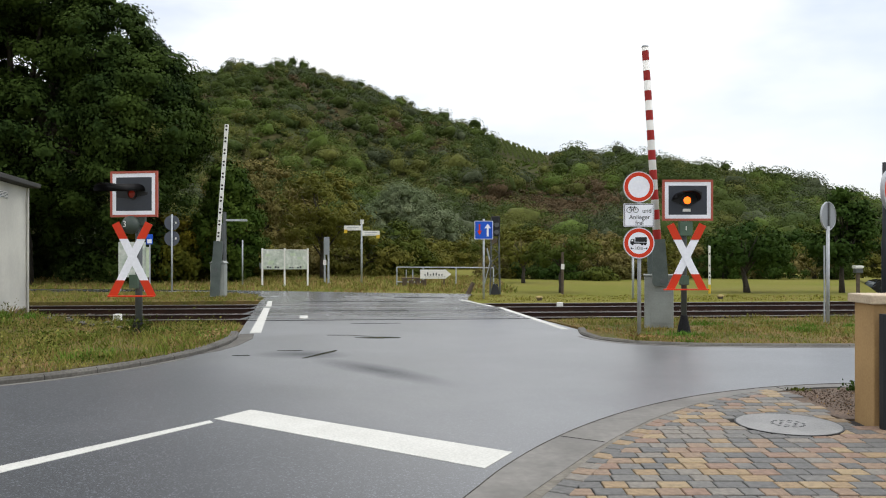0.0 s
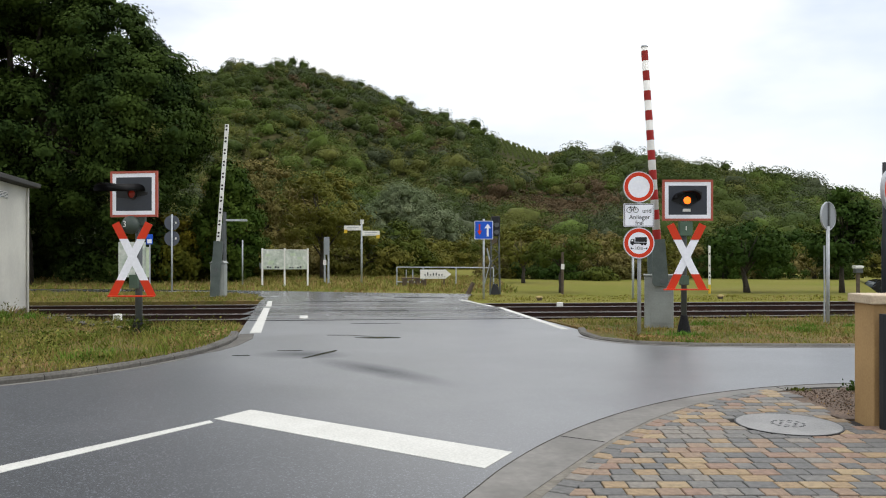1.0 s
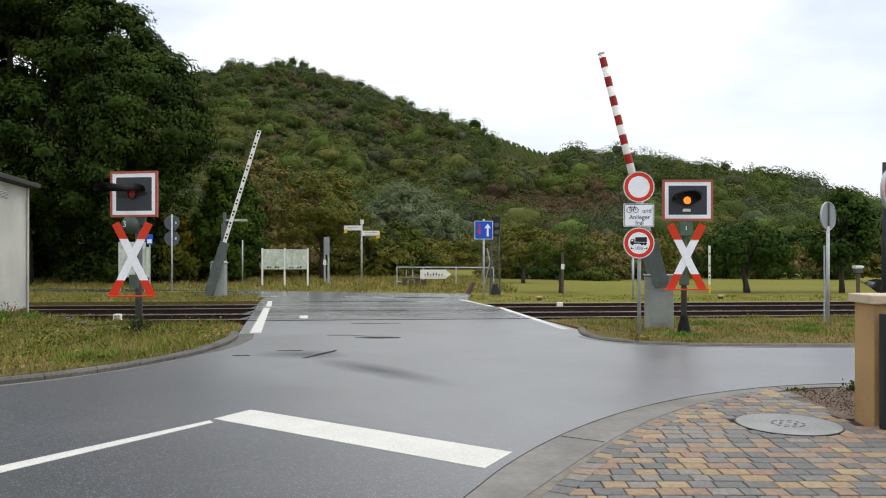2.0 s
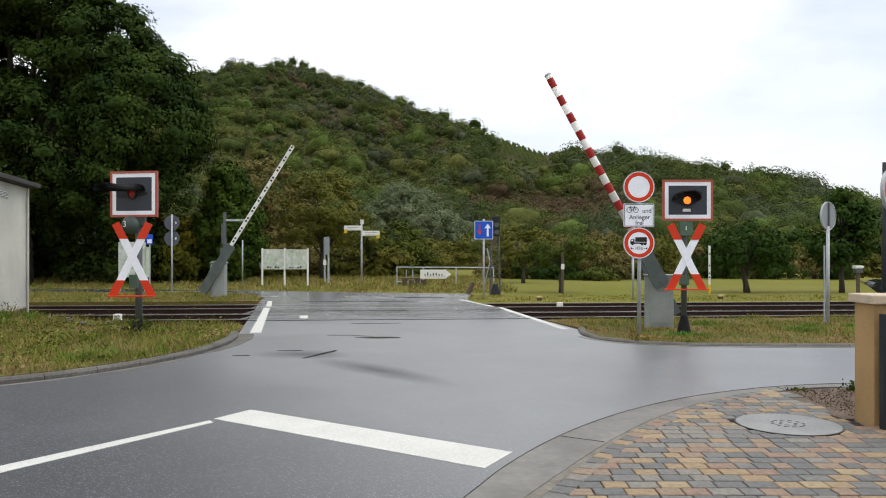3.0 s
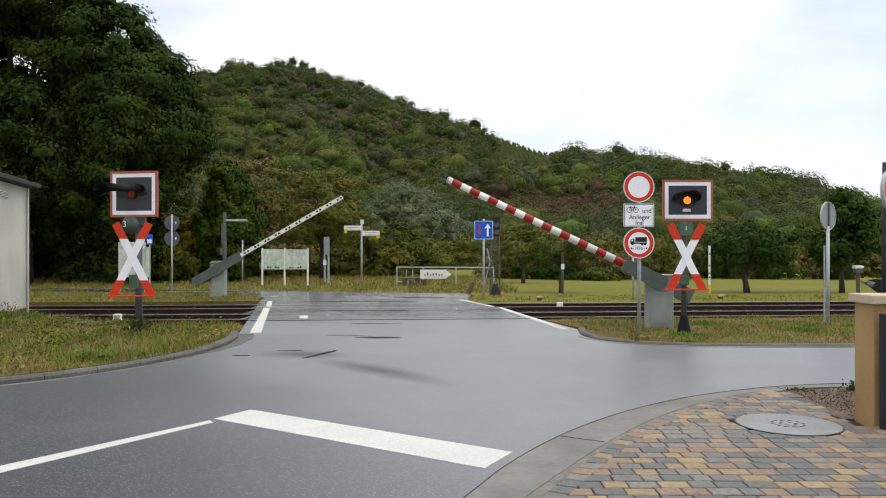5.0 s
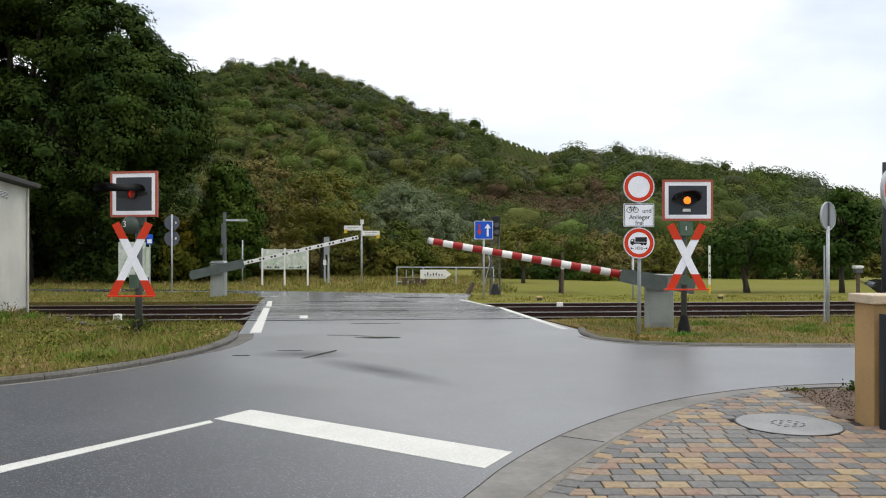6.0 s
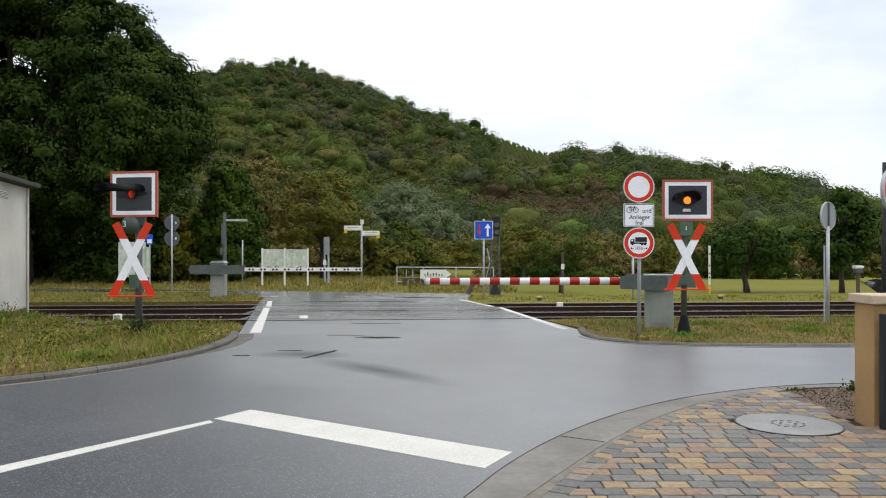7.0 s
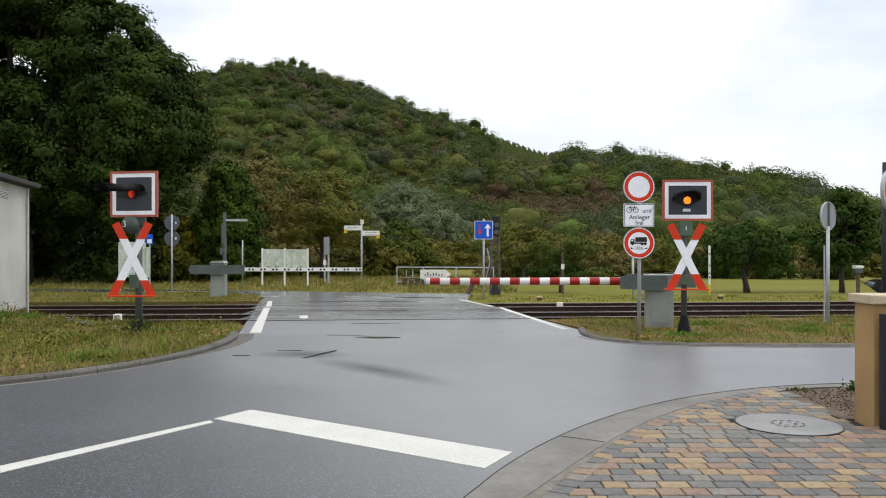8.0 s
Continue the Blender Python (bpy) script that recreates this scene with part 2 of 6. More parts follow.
LUSH = leaf_material("lush_grass", (0.070, 0.165, 0.020), (0.13, 0.21, 0.028), 0.8)
DRY = leaf_material("dry_litter", (0.24, 0.135, 0.055), (0.30, 0.22, 0.10), 1.0)


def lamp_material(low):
    """Bright and dull side in the emission, blended round the axis; turning imitates blinking."""
    m = bpy.data.materials.new("amber_blink_ball")
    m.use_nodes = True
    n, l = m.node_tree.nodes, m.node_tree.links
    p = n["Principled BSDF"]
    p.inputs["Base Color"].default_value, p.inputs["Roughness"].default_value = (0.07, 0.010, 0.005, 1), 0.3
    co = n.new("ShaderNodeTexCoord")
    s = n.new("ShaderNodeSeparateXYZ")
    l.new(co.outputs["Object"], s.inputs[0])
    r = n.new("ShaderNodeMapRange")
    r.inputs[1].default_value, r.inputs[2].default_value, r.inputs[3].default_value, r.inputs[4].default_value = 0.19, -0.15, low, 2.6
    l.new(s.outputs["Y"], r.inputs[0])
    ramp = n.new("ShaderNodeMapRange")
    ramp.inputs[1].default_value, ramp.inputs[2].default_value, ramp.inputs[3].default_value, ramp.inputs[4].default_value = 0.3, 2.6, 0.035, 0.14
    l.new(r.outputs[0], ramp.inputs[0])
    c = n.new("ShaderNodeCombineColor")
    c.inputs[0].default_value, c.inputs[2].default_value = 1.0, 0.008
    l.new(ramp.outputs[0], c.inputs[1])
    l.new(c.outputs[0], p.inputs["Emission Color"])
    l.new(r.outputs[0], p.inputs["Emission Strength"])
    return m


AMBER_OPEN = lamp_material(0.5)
# same lamp with its dull glow lowered, putting the long hood's shade into emission
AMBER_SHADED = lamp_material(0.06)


# ---------------------------------------------------------------- builders
def thing(name, m, label, category, group="", kind=""):
    ob = new(name)
    ob.empty_display_size = 0.2
    ob.matrix_basis = m
    return tagged(ob, label, category, group, kind)


def finish(bm, name, mat, smooth=False):
    me = bpy.data.meshes.new(name)
    bm.to_mesh(me)
    bm.free()
    me.materials.append(mat)
    if smooth:
        me.shade_smooth()
    return me


def part(name, bm, mat, parent=None, label="", m=None, smooth=False):
    ob = new(name, finish(bm, name, mat, smooth) if isinstance(bm, bmesh.types.BMesh) else bm)
    ob.parent = parent
    if m is not None:
        ob.matrix_basis = m
    if label:
        ob["label"] = label
    return ob


def box(x0, x1, y0, y1, z0, z1, bevel=0.0, bm=None, turn=None):
    bm = bm or bmesh.new()
    made = bmesh.ops.create_cube(bm, size=1.0)["verts"]
    m = Matrix.Translation(((x0 + x1) / 2, (y0 + y1) / 2, (z0 + z1) / 2)) @ Matrix.Diagonal((x1 - x0, y1 - y0, z1 - z0, 1))
    bmesh.ops.transform(bm, matrix=(turn @ m) if turn else m, verts=made)
    if bevel:
        edges = list({e for v in made for e in v.link_edges})
        bmesh.ops.bevel(bm, geom=edges, offset=bevel, segments=2, affect="EDGES", profile=0.6)
    return bm


def tube(points, radii, seg=10, bm=None):
    """A tapered tube along points, closed at both ends."""
    bm = bm or bmesh.new()
    rings = []
    for i, p in enumerate(points):
        p = Vector(p)
        a = Vector(points[max(i - 1, 0)])
        b = Vector(points[min(i + 1, len(points) - 1)])
        w = (b - a).normalized()
        u = w.orthogonal().normalized()
        if i and (u - rings[-1][1]).length > 1:
            u = -u
        v = w.cross(u)
        rings.append(([bm.verts.new(p + (u * math.cos(k * 2 * math.pi / seg) + v * math.sin(k * 2 * math.pi / seg)) * radii[i]) for k in range(seg)], u))
    for (a, _), (b, _) in zip(rings, rings[1:]):
        for k in range(seg):
            bm.faces.new((a[k], a[(k + 1) % seg], b[(k + 1) % seg], b[k]))
    bm.faces.new(rings[0][0][::-1])
    bm.faces.new(rings[-1][0])
    return bm


def prism(points, z0, z1, bm=None, upright=False):
    """A plan polygon made solid between z0 and z1; upright: an elevation polygon (x, z) between y0 and y1."""
    bm = bm or bmesh.new()
    put = (lambda p, h: (p[0], h, p[1])) if upright else (lambda p, h: (p[0], p[1], h))
    a = [bm.verts.new(put(p, z0)) for p in points]
    b = [bm.verts.new(put(p, z1)) for p in points]
    bm.faces.new(a)
    bm.faces.new(b)
    for i in range(len(a)):
        j = (i + 1) % len(a)
        bm.faces.new((a[i], a[j], b[j], b[i]))
    bmesh.ops.recalc_face_normals(bm, faces=bm.faces[:])
    bmesh.ops.triangulate(bm, faces=[f for f in bm.faces if len(f.verts) > 4])
    return bm


def ring(r0, r1, y0, y1, seg=40, bm=None, cx=0.0, cz=0.0):
    """A flat ring or disc (r0 = 0) facing -y."""
    bm = bm or bmesh.new()
    def circle(r, y):
        return [bm.verts.new((cx + r * math.cos(2 * math.pi * k / seg), y, cz + r * math.sin(2 * math.pi * k / seg))) for k in range(seg)]
    of, ob_ = circle(r1, y0), circle(r1, y1)
    if r0:
        inf, inb = circle(r0, y0), circle(r0, y1)
        pairs = ((of, inf), (inf, inb), (inb, ob_), (ob_, of))
        for a, b in pairs:
            for k in range(seg):
                bm.faces.new((a[k], a[(k + 1) % seg], b[(k + 1) % seg], b[k]))
    else:
        bm.faces.new(of)
        bm.faces.new(ob_[::-1])
        for k in range(seg):
            bm.faces.new((of[k], of[(k + 1) % seg], ob_[(k + 1) % seg], ob_[k]))
    bmesh.ops.recalc_face_normals(bm, faces=bm.faces[:])
    return bm


def text_mesh(words, size):
    """Writing with the built-in font, standing upright and facing -y, centred."""
    cu = bpy.data.curves.new("writing", "FONT")
    cu.body, cu.size, cu.align_x, cu.align_y, cu.extrude = words, size, "CENTER", "CENTER", 0.001
    tmp = new("writing", cu)
    me = bpy.data.meshes.new_from_object(tmp.evaluated_get(bpy.context.evaluated_depsgraph_get()))
    me.transform(Matrix.Rotation(radians(90), 4, "X"))
    bpy.data.objects.remove(tmp)
    bpy.data.curves.remove(cu)
    return me


def writing(words, size, mat, parent, m, name="lettering"):
    me = text_mesh(words, size)
    me.materials.clear()
    me.materials.append(mat)
    return part(name, me, mat, parent, "", m)


def faces_mesh(name, co, mats, index=None):
    """One mesh of loose faces from an (n, corners, 3) array."""
    n, k = co.shape[:2]
    me = bpy.data.meshes.new(name)
    me.vertices.add(k * n)
    me.vertices.foreach_set("co", co.astype(np.float32).ravel())
    me.loops.add(k * n)
    me.loops.foreach_set("vertex_index", np.arange(k * n, dtype=np.int32))
    me.polygons.add(n)
    me.polygons.foreach_set("loop_start", np.arange(0, k * n, k, dtype=np.int32))
    for m in mats:
        me.materials.append(m)
    if index is not None:
        me.polygons.foreach_set("material_index", index.astype(np.int32))
    me.update(calc_edges=True)
    return me


def leaves(centres, size, rng, out=None, lean=0.6):
    """Folded diamond leaves round the centres; out: the way they mostly face."""
    n = len(centres)
    nor = rng.normal(size=(n, 3))
    nor /= np.linalg.norm(nor, axis=1)[:, None]
    if out is not None:
        nor = nor * (1 - lean) + out * lean
        nor /= np.linalg.norm(nor, axis=1)[:, None] + 1e-9
    a = np.cross(nor, rng.normal(size=(n, 3)))
    a /= np.linalg.norm(a, axis=1)[:, None] + 1e-9
    b = np.cross(nor, a)
    s = (np.asarray(size) * rng.uniform(0.6, 1.35, n))[:, None]
    fold = nor * s * 0.18
    return np.stack((centres - a * s * 0.6, centres + b * s * 0.38 + fold, centres + a * s * 0.6, centres - b * s * 0.38 + fold), axis=1)


def crown_points(rng, blobs, clumps, per, spread):
    """Leaf places: clumps over the outside of overlapping ellipsoids, leaves round each clump."""
    clumps, per, spread = int(clumps / 2.4), int(per * 2.4), spread * 1.9
    vol = np.array([b[3] * b[4] + b[4] * b[5] + b[3] * b[5] for b in blobs])
    pick = rng.choice(len(blobs), clumps, p=vol / vol.sum())
    blob = np.array(blobs)[pick]
    d = rng.normal(size=(clumps, 3))
    d /= np.linalg.norm(d, axis=1)[:, None]
    r = rng.uniform(0.45, 1.0, clumps) ** 0.45 * rng.uniform(0.86, 1.1, clumps)
    c = blob[:, :3] + d * blob[:, 3:6] * r[:, None]
    big = np.repeat(d, per, axis=0)
    v = rng.normal(size=(clumps * per, 3))
    v = v / np.linalg.norm(v, axis=1)[:, None] + big * 0.45 + np.array((0, 0, 0.25))
    v /= np.linalg.norm(v, axis=1)[:, None]
    size = np.repeat(rng.uniform(0.6, 1.35, clumps), per) * spread
    pts = np.repeat(c, per, axis=0) + v * (size * rng.uniform(0.52, 1.14, clumps * per))[:, None] * np.array((1, 1, 0.72))
    out = v + np.array((0, 0, 0.3)) + big * 0.2
    out /= np.linalg.norm(out, axis=1)[:, None]
    return pts, out, c, size[::per]


def tree(name, x, y, label, leaf, blobs, trunk_r, trunk_h, seed, clumps=350, per=28, spread=0.35, leaf_size=0.16, stems=1, limbs=7, category="tree", group="", z=-0.05, lean=0.0):
    far = y > 44
    rng = np.random.default_rng(seed)
    t = thing(name, pose(x, y, z), label, category, group)
    bm = bmesh.new()
    top = max(b[2] for b in blobs)
    for s in range(stems):
        ox, oy = (rng.uniform(-0.5, 0.5, 2) * trunk_r * 6) if stems > 1 else (0, 0)
        pts = [(ox, oy, 0)]
        for k in range(1, 6):
            f = k / 5
            pts.append((ox + rng.normal() * 0.06 * top * f * 0.5 + lean * f * trunk_h, oy + rng.normal() * 0.03 * top * f, f * (trunk_h * 0.55 + top * 0.45)))
        tube(pts, [trunk_r * v for v in (1.35, 1.0, 0.85, 0.65, 0.42, 0.18)], 9, bm)
        for k in range(limbs):
            b = blobs[int(rng.integers(len(blobs)))]
            h = rng.uniform(0.5, 1.0) * trunk_h
            i = min(4, int(h / max(pts[-1][2], 0.1) * 5))
            f = h / max(pts[-1][2], 0.1) * 5 - i
            p0 = Vector(pts[i]).lerp(Vector(pts[min(i + 1, 5)]), max(0, min(1, f)))
            d = rng.normal(size=3)
            d /= np.linalg.norm(d)
            p2 = Vector((b[0] + d[0] * b[3] * 0.75, b[1] + d[1] * b[4] * 0.75, b[2] + abs(d[2]) * b[5] * 0.55))
            p1 = p0.lerp(p2, 0.45) + Vector((0, 0, 0.08 * top))
            tube([p0, p1, p2], [trunk_r * 0.45, trunk_r * 0.27, trunk_r * 0.07], 6, bm)
    part("trunk", bm, BARK, t, "dark furrowed bark", smooth=True)
    pts, out, mids, radii = crown_points(rng, blobs, clumps, per, spread)
    ico = bmesh.new()
    bmesh.ops.create_icosphere(ico, subdivisions=1, radius=1.0)
    iv = np.array([v.co[:] for v in ico.verts])
    jf = np.array([[v.index for v in f.verts] for f in ico.faces])
    ico.free()
    ok = mids[:, 2] > radii * 0.7
    mids, radii = mids[ok], radii[ok]
    vco = (mids[:, None] + iv[None] * (radii[:, None, None] * rng.uniform(0.28, 0.60, (len(mids), len(iv), 1))) * np.array((1, 1, 0.72))).reshape(-1, 3)
    me = bpy.data.meshes.new("inner_foliage")
    me.from_pydata(vco.tolist(), [], (jf[None] + (np.arange(len(mids)) * len(iv))[:, None, None]).reshape(-1, 3).tolist())
    me.materials.append(leaf)
    tagged(part("inner_foliage", me, leaf, t), kind="stuff")
    keep = pts[:, 2] > 0.05
    spray = leaves(pts[keep], leaf_size * (1.3 if far else 1.0), rng, out[keep], 0.74)
    part("crown", faces_mesh("crown", spray[:, :3] if far else spray, [leaf]), leaf, t)
    return t


# ---------------------------------------------------------------- plan
SLOPE = 0.0806                     # the tracks run a little aslant
RAILS = (18.95, 20.45, 22.45, 23.95)


def left_edge(y):
    return -3.65 - 0.1906 * (y - 15.41) - 0.35


def right_edge(y):
    return 2.55 - 0.2069 * (y - 16.18) + 0.22


def on_left(y0):
    """Where the line of the tracks at y0 meets the road's left edge."""
    y = y0
    for _ in range(6):
        y = y0 + SLOPE * left_edge(y)
    return (left_edge(y), y)


def on_right(y0):
    y = y0
    for _ in range(6):
        y = y0 + SLOPE * right_edge(y)
    return (right_edge(y), y)


KERB_LEFT = [(-14, 6.2), (-9.5, 7.9), (-7.201, 8.75), (-6.246, 8.935), (-5.456, 9.388), (-4.821, 10.035), (-4.334, 10.813), (-3.987, 11.673), (-3.779, 12.574), (-3.707, 13.488), (-3.773, 14.399), (-3.98, 15.302)]
KERB_RIGHT = [(2.77, 16.18), (2.66, 15.21), (2.74, 14.52), (3.14, 13.85), (4.01, 13.43), (5.4, 13.27), (6.97, 13.25), (8.5, 13.25), (10.5, 13.26), (13.0, 13.27), (20.0, 13.3)]
PAVEMENT = [(-3.47, -3.08), (-2.07, 0.13), (-0.83, 2.97), (0.128, 5.169), (0.466, 5.944), (0.886, 6.701), (1.386, 7.419), (1.962, 8.075), (2.612, 8.648), (3.332, 9.115), (4.119, 9.455), (4.971, 9.645), (5.8, 9.72), (6.8, 9.77), (9, 9.82), (20, 10)]
GUTTER_EDGE = [(-3.89, -2.68), (-2.17, 0.37), (-0.65, 3.08), (0.522, 5.169), (0.877, 5.801), (1.252, 6.449), (1.657, 7.089), (2.103, 7.698), (2.6, 8.254), (3.158, 8.734), (3.789, 9.115), (4.502, 9.373)]
PAVER_EDGE = [(-3.25, -2.87), (-1.68, 0.25), (-0.28, 3.02), (0.805, 5.16), (1.097, 5.738), (1.412, 6.311), (1.754, 6.871), (2.128, 7.408), (2.539, 7.915), (2.989, 8.384), (3.485, 8.807), (4.03, 9.174)]


def smooth(pts, n=4):
    """A curve through the plan points."""
    out = []
    for i in range(len(pts) - 1):
        p0, p1, p2, p3 = (Vector(pts[max(0, min(len(pts) - 1, i + k))]) for k in (-1, 0, 1, 2))
        for k in range(n):
            t = k / n
            v = 0.5 * (2 * p1 + (p2 - p0) * t + (2 * p0 - 5 * p1 + 4 * p2 - p3) * t * t + (3 * p1 - p0 - 3 * p2 + p3) * t ** 3)
            out.append((v.x, v.y))
    return out + [tuple(pts[-1])]


KERB_LEFT, KERB_RIGHT = smooth(KERB_LEFT), smooth(KERB_RIGHT)
PAVEMENT, GUTTER_EDGE, PAVER_EDGE = smooth(PAVEMENT), smooth(GUTTER_EDGE), smooth(PAVER_EDGE)


def structure(name, bm, mat, label, category):
    return tagged(part(name, bm, mat), label, category, kind="structure")


def ground_sheet():
    """One sheet to the horizon: low track bed, level meadow, gentle rise far away."""
    xs = np.concatenate((np.linspace(-1500, -70, 14), np.linspace(-60, 12, 37), np.linspace(13, 40, 28), np.linspace(42, 60, 10), np.linspace(70, 1500, 14)))
    ys = np.concatenate((np.linspace(-900, -30, 8), np.linspace(-20, 17, 8), [17.4, 18.4, 24.6, 25.6, 26.5], np.linspace(28, 70, 22), np.linspace(80, 1500, 16)))
    bm = bmesh.new()
    grid = []
    for y in ys:
        row = []
        for x in xs:
            yy = y + SLOPE * x if -60 <= x <= 60 and 17 < y < 27 else y
            z = -0.2 if y < 25.2 else -0.045
            if y > 40:
                z += 0.05 * noise.noise((x * 0.06, y * 0.06, 0))
            if y > 29:                               # sunken lane beside the meadow
                z -= 1.45 * max(0.0, min(1.0, (x / y - 0.530) * 22)) * max(0.0, min(1.0, (y - 29) / 3)) * max(0.0, min(1.0, (75 - y) / 15))
            row.append(bm.verts.new((x, yy, z)))
        grid.append(row)
    for a, b in zip(grid, grid[1:]):
        for i in range(len(xs) - 1):
            bm.faces.new((a[i], a[i + 1], b[i + 1], b[i]))
    structure("ground", bm, GROUND, "yellow-green mown meadow on the valley floor", "ground")


ground_sheet()


def roads():
    a, b, c, d = RAILS
    near = KERB_LEFT + [on_left(a - 0.06), on_right(a - 0.06)] + KERB_RIGHT + PAVEMENT[::-1] + [(-3.4, -3.5), (-14, -3.5)]
    structure("road", prism(near, -0.2, 0.0), ASPHALT, "wet grey asphalt road at a junction before the tracks", "road")
    far = [on_left(d + 0.06), on_left(25.6), (-6.1, 27.0), (-7.0, 28.7), (-8.24, 29.75), (-11.5, 29.95), (-40, 31.5), (-40, 35.0), (-12.6, 32.6), (-7.2, 31.6), (-3.0, 30.2), (1.1, 29.3), (0.9, 27.6), on_right(25.6), on_right(d + 0.06)]
    structure("road_beyond", prism(far, -0.2, 0.0), ASPHALT, "wet asphalt road beyond the level crossing", "road")
    deck = thing("crossing_deck", pose(0, 0, 0), "dark wet rubber panels of the level crossing between rails", "level crossing", kind="structure")
    for lo, hi in ((a + 0.1, b - 0.1), (b + 0.06, c - 0.06), (c + 0.1, d - 0.1)):
        n = 5
        for i in range(n):
            l0, r0, l1, r1 = on_left(lo), on_right(lo), on_left(hi), on_right(hi)
            f0, f1 = i / n, (i + 1) / n - 0.0012
            quad = [Vector(l0).lerp(Vector(r0), f0), Vector(l0).lerp(Vector(r0), f1), Vector(l1).lerp(Vector(r1), f1), Vector(l1).lerp(Vector(r1), f0)]
            part("panel", prism([tuple(q) for q in quad], -0.18, 0.0 - 0.002 * ((i * 7) % 3)), PANEL, deck)
        x, y = on_left((lo + hi) / 2)
        half = (hi - lo) / 2 - 0.12
        part("deflector", box(-0.36, 0.0, -half, half, -0.012, 0.0, 0.003), MASTGREY, deck, "sloping galvanised deflector plate", pose(x - 0.01, y, -0.01, 0, -16, 4.6))


roads()


def marking(name, pts, label):
    structure(name, prism(pts, 0.0, 0.005), ROADPAINT, label, "road marking")


marking("stop_line", [(-2.21, 7.58), (-1.96, 8.01), (0.56, 6.33), (0.31, 5.86)], "broad white stop line painted across the lane")
marking("centre_line", [(-6.6, 1.35), (-3.34, 5.92), (-2.23, 7.50), (-2.17, 7.42), (-3.24, 5.74), (-6.5, 1.2)], "thin white centre line leading to the stop line")
marking("edge_line_left", [(-3.80, 15.45), (-3.58, 15.45), (-4.89, 22.2), (-5.06, 22.2)], "white edge line along the crossing")
marking("edge_line_left_end", [(-5.10, 22.6), (-4.94, 22.6), (-5.45, 25.1), (-5.60, 25.1)], "white edge line beyond the rails")
marking("edge_line_right", [(2.44, 16.1), (2.60, 16.1), (1.68, 22.3), (1.54, 22.3)], "white edge line along the crossing")
marking("edge_line_right_end", [(1.36, 22.7), (1.50, 22.7), (0.64, 25.8), (0.52, 25.8)], "white edge line beyond the rails")
marking("square_mark", [(-3.42, 18.72), (-3.22, 18.72), (-3.36, 19.5), (-3.55, 19.5)], "small white painted square on the crossing")


def tar(pts):
    structure("tar_joint", prism(pts, 0.0, 0.004), TAR, "dark tar joint across the asphalt", "road joint")


def puddle(x, y, a, b, turn, seed):
    pts = []
    for k in range(26):
        t = 2 * math.pi * k / 26
        r = 1 + 0.45 * noise.noise((math.cos(t) * 1.3 + seed, math.sin(t) * 1.3, seed))
        u, v = a * r * math.cos(t), b * r * math.sin(t)
        c, q = math.cos(radians(turn)), math.sin(radians(turn))
        pts.append((x + u * c - v * q, y + u * q + v * c))
    structure("puddle", prism(pts, 0.0, 0.003), PUDDLE, "shallow dark puddle lying on the asphalt", "puddle")


puddle(-1.18, 14.62, 0.42, 0.13, 0, 1.0)
puddle(-1.92, 12.30, 0.55, 0.045, 68, 7.0)
puddle(-2.45, 12.75, 0.22, 0.03, 4, 4.0)
puddle(-1.62, 14.95, 0.30, 0.03, -24, 5.0)
puddle(-3.12, 12.15, 0.13, 0.04, 5, 9.0)
puddle(-2.0, 15.05, 0.22, 0.04, 0, 3.0)


def joint(y0, w, f0=0.0, f1=1.0):
    a, b, c, d = (Vector(q) for q in (on_left(y0), on_right(y0), on_right(y0 + w), on_left(y0 + w)))
    tar([tuple(a.lerp(b, f0)), tuple(a.lerp(b, f1)), tuple(d.lerp(c, f1)), tuple(d.lerp(c, f0))])


joint(18.45, 0.14)
joint(17.55, 0.05, 0.34, 0.50)
joint(21.3, 0.12)
joint(25.0, 0.2, 0.2, 0.7)
tar([(-1.7, 27.0), (0.0, 26.8), (0.05, 27.1), (-1.7, 27.35)])


def resample(pts, step):
    out, left = [Vector(pts[0])], step
    for a, b in zip(pts, pts[1:]):
        a, b = Vector(a), Vector(b)
        d = (b - a).length
        s = left
        while s <= d:
            out.append(a.lerp(b, s / d))
            s += step
        left = s - d
    return out


def kerb(name, line, side, height, label, step=0.7):
    k = thing(name, pose(0, 0, 0), label, "kerb", kind="structure")
    pts = resample(line, step)
    for a, b in zip(pts, pts[1:]):
        w = (b - a).normalized()
        n = Vector((-w.y, w.x)) * side
        a2, b2 = a + w * 0.006, b - w * 0.006
        c = [a2, b2, b2 + n * 0.14, a2 + n * 0.14]
        top = [a2 + n * 0.03, b2 + n * 0.03, b2 + n * 0.14, a2 + n * 0.14]
        bm = bmesh.new()
        rows = [[bm.verts.new((p.x, p.y, z)) for p in q] for q, z in ((c, -0.15), (c, height - 0.03), (top, height))]
        for lo, hi in zip(rows, rows[1:]):
            for i in range(4):
                bm.faces.new((lo[i], lo[(i + 1) % 4], hi[(i + 1) % 4], hi[i]))
        bm.faces.new(rows[-1])
        bmesh.ops.recalc_face_normals(bm, faces=bm.faces[:])
        part("kerbstone", bm, KERB, k)


kerb("kerb_left", KERB_LEFT, 1, 0.078, "grey weathered concrete kerb round the grass verge")
kerb("kerb_right", [q for q in KERB_RIGHT if q[0] < 13], 1, 0.04, "low grey concrete kerb before the grass verge", 0.9)


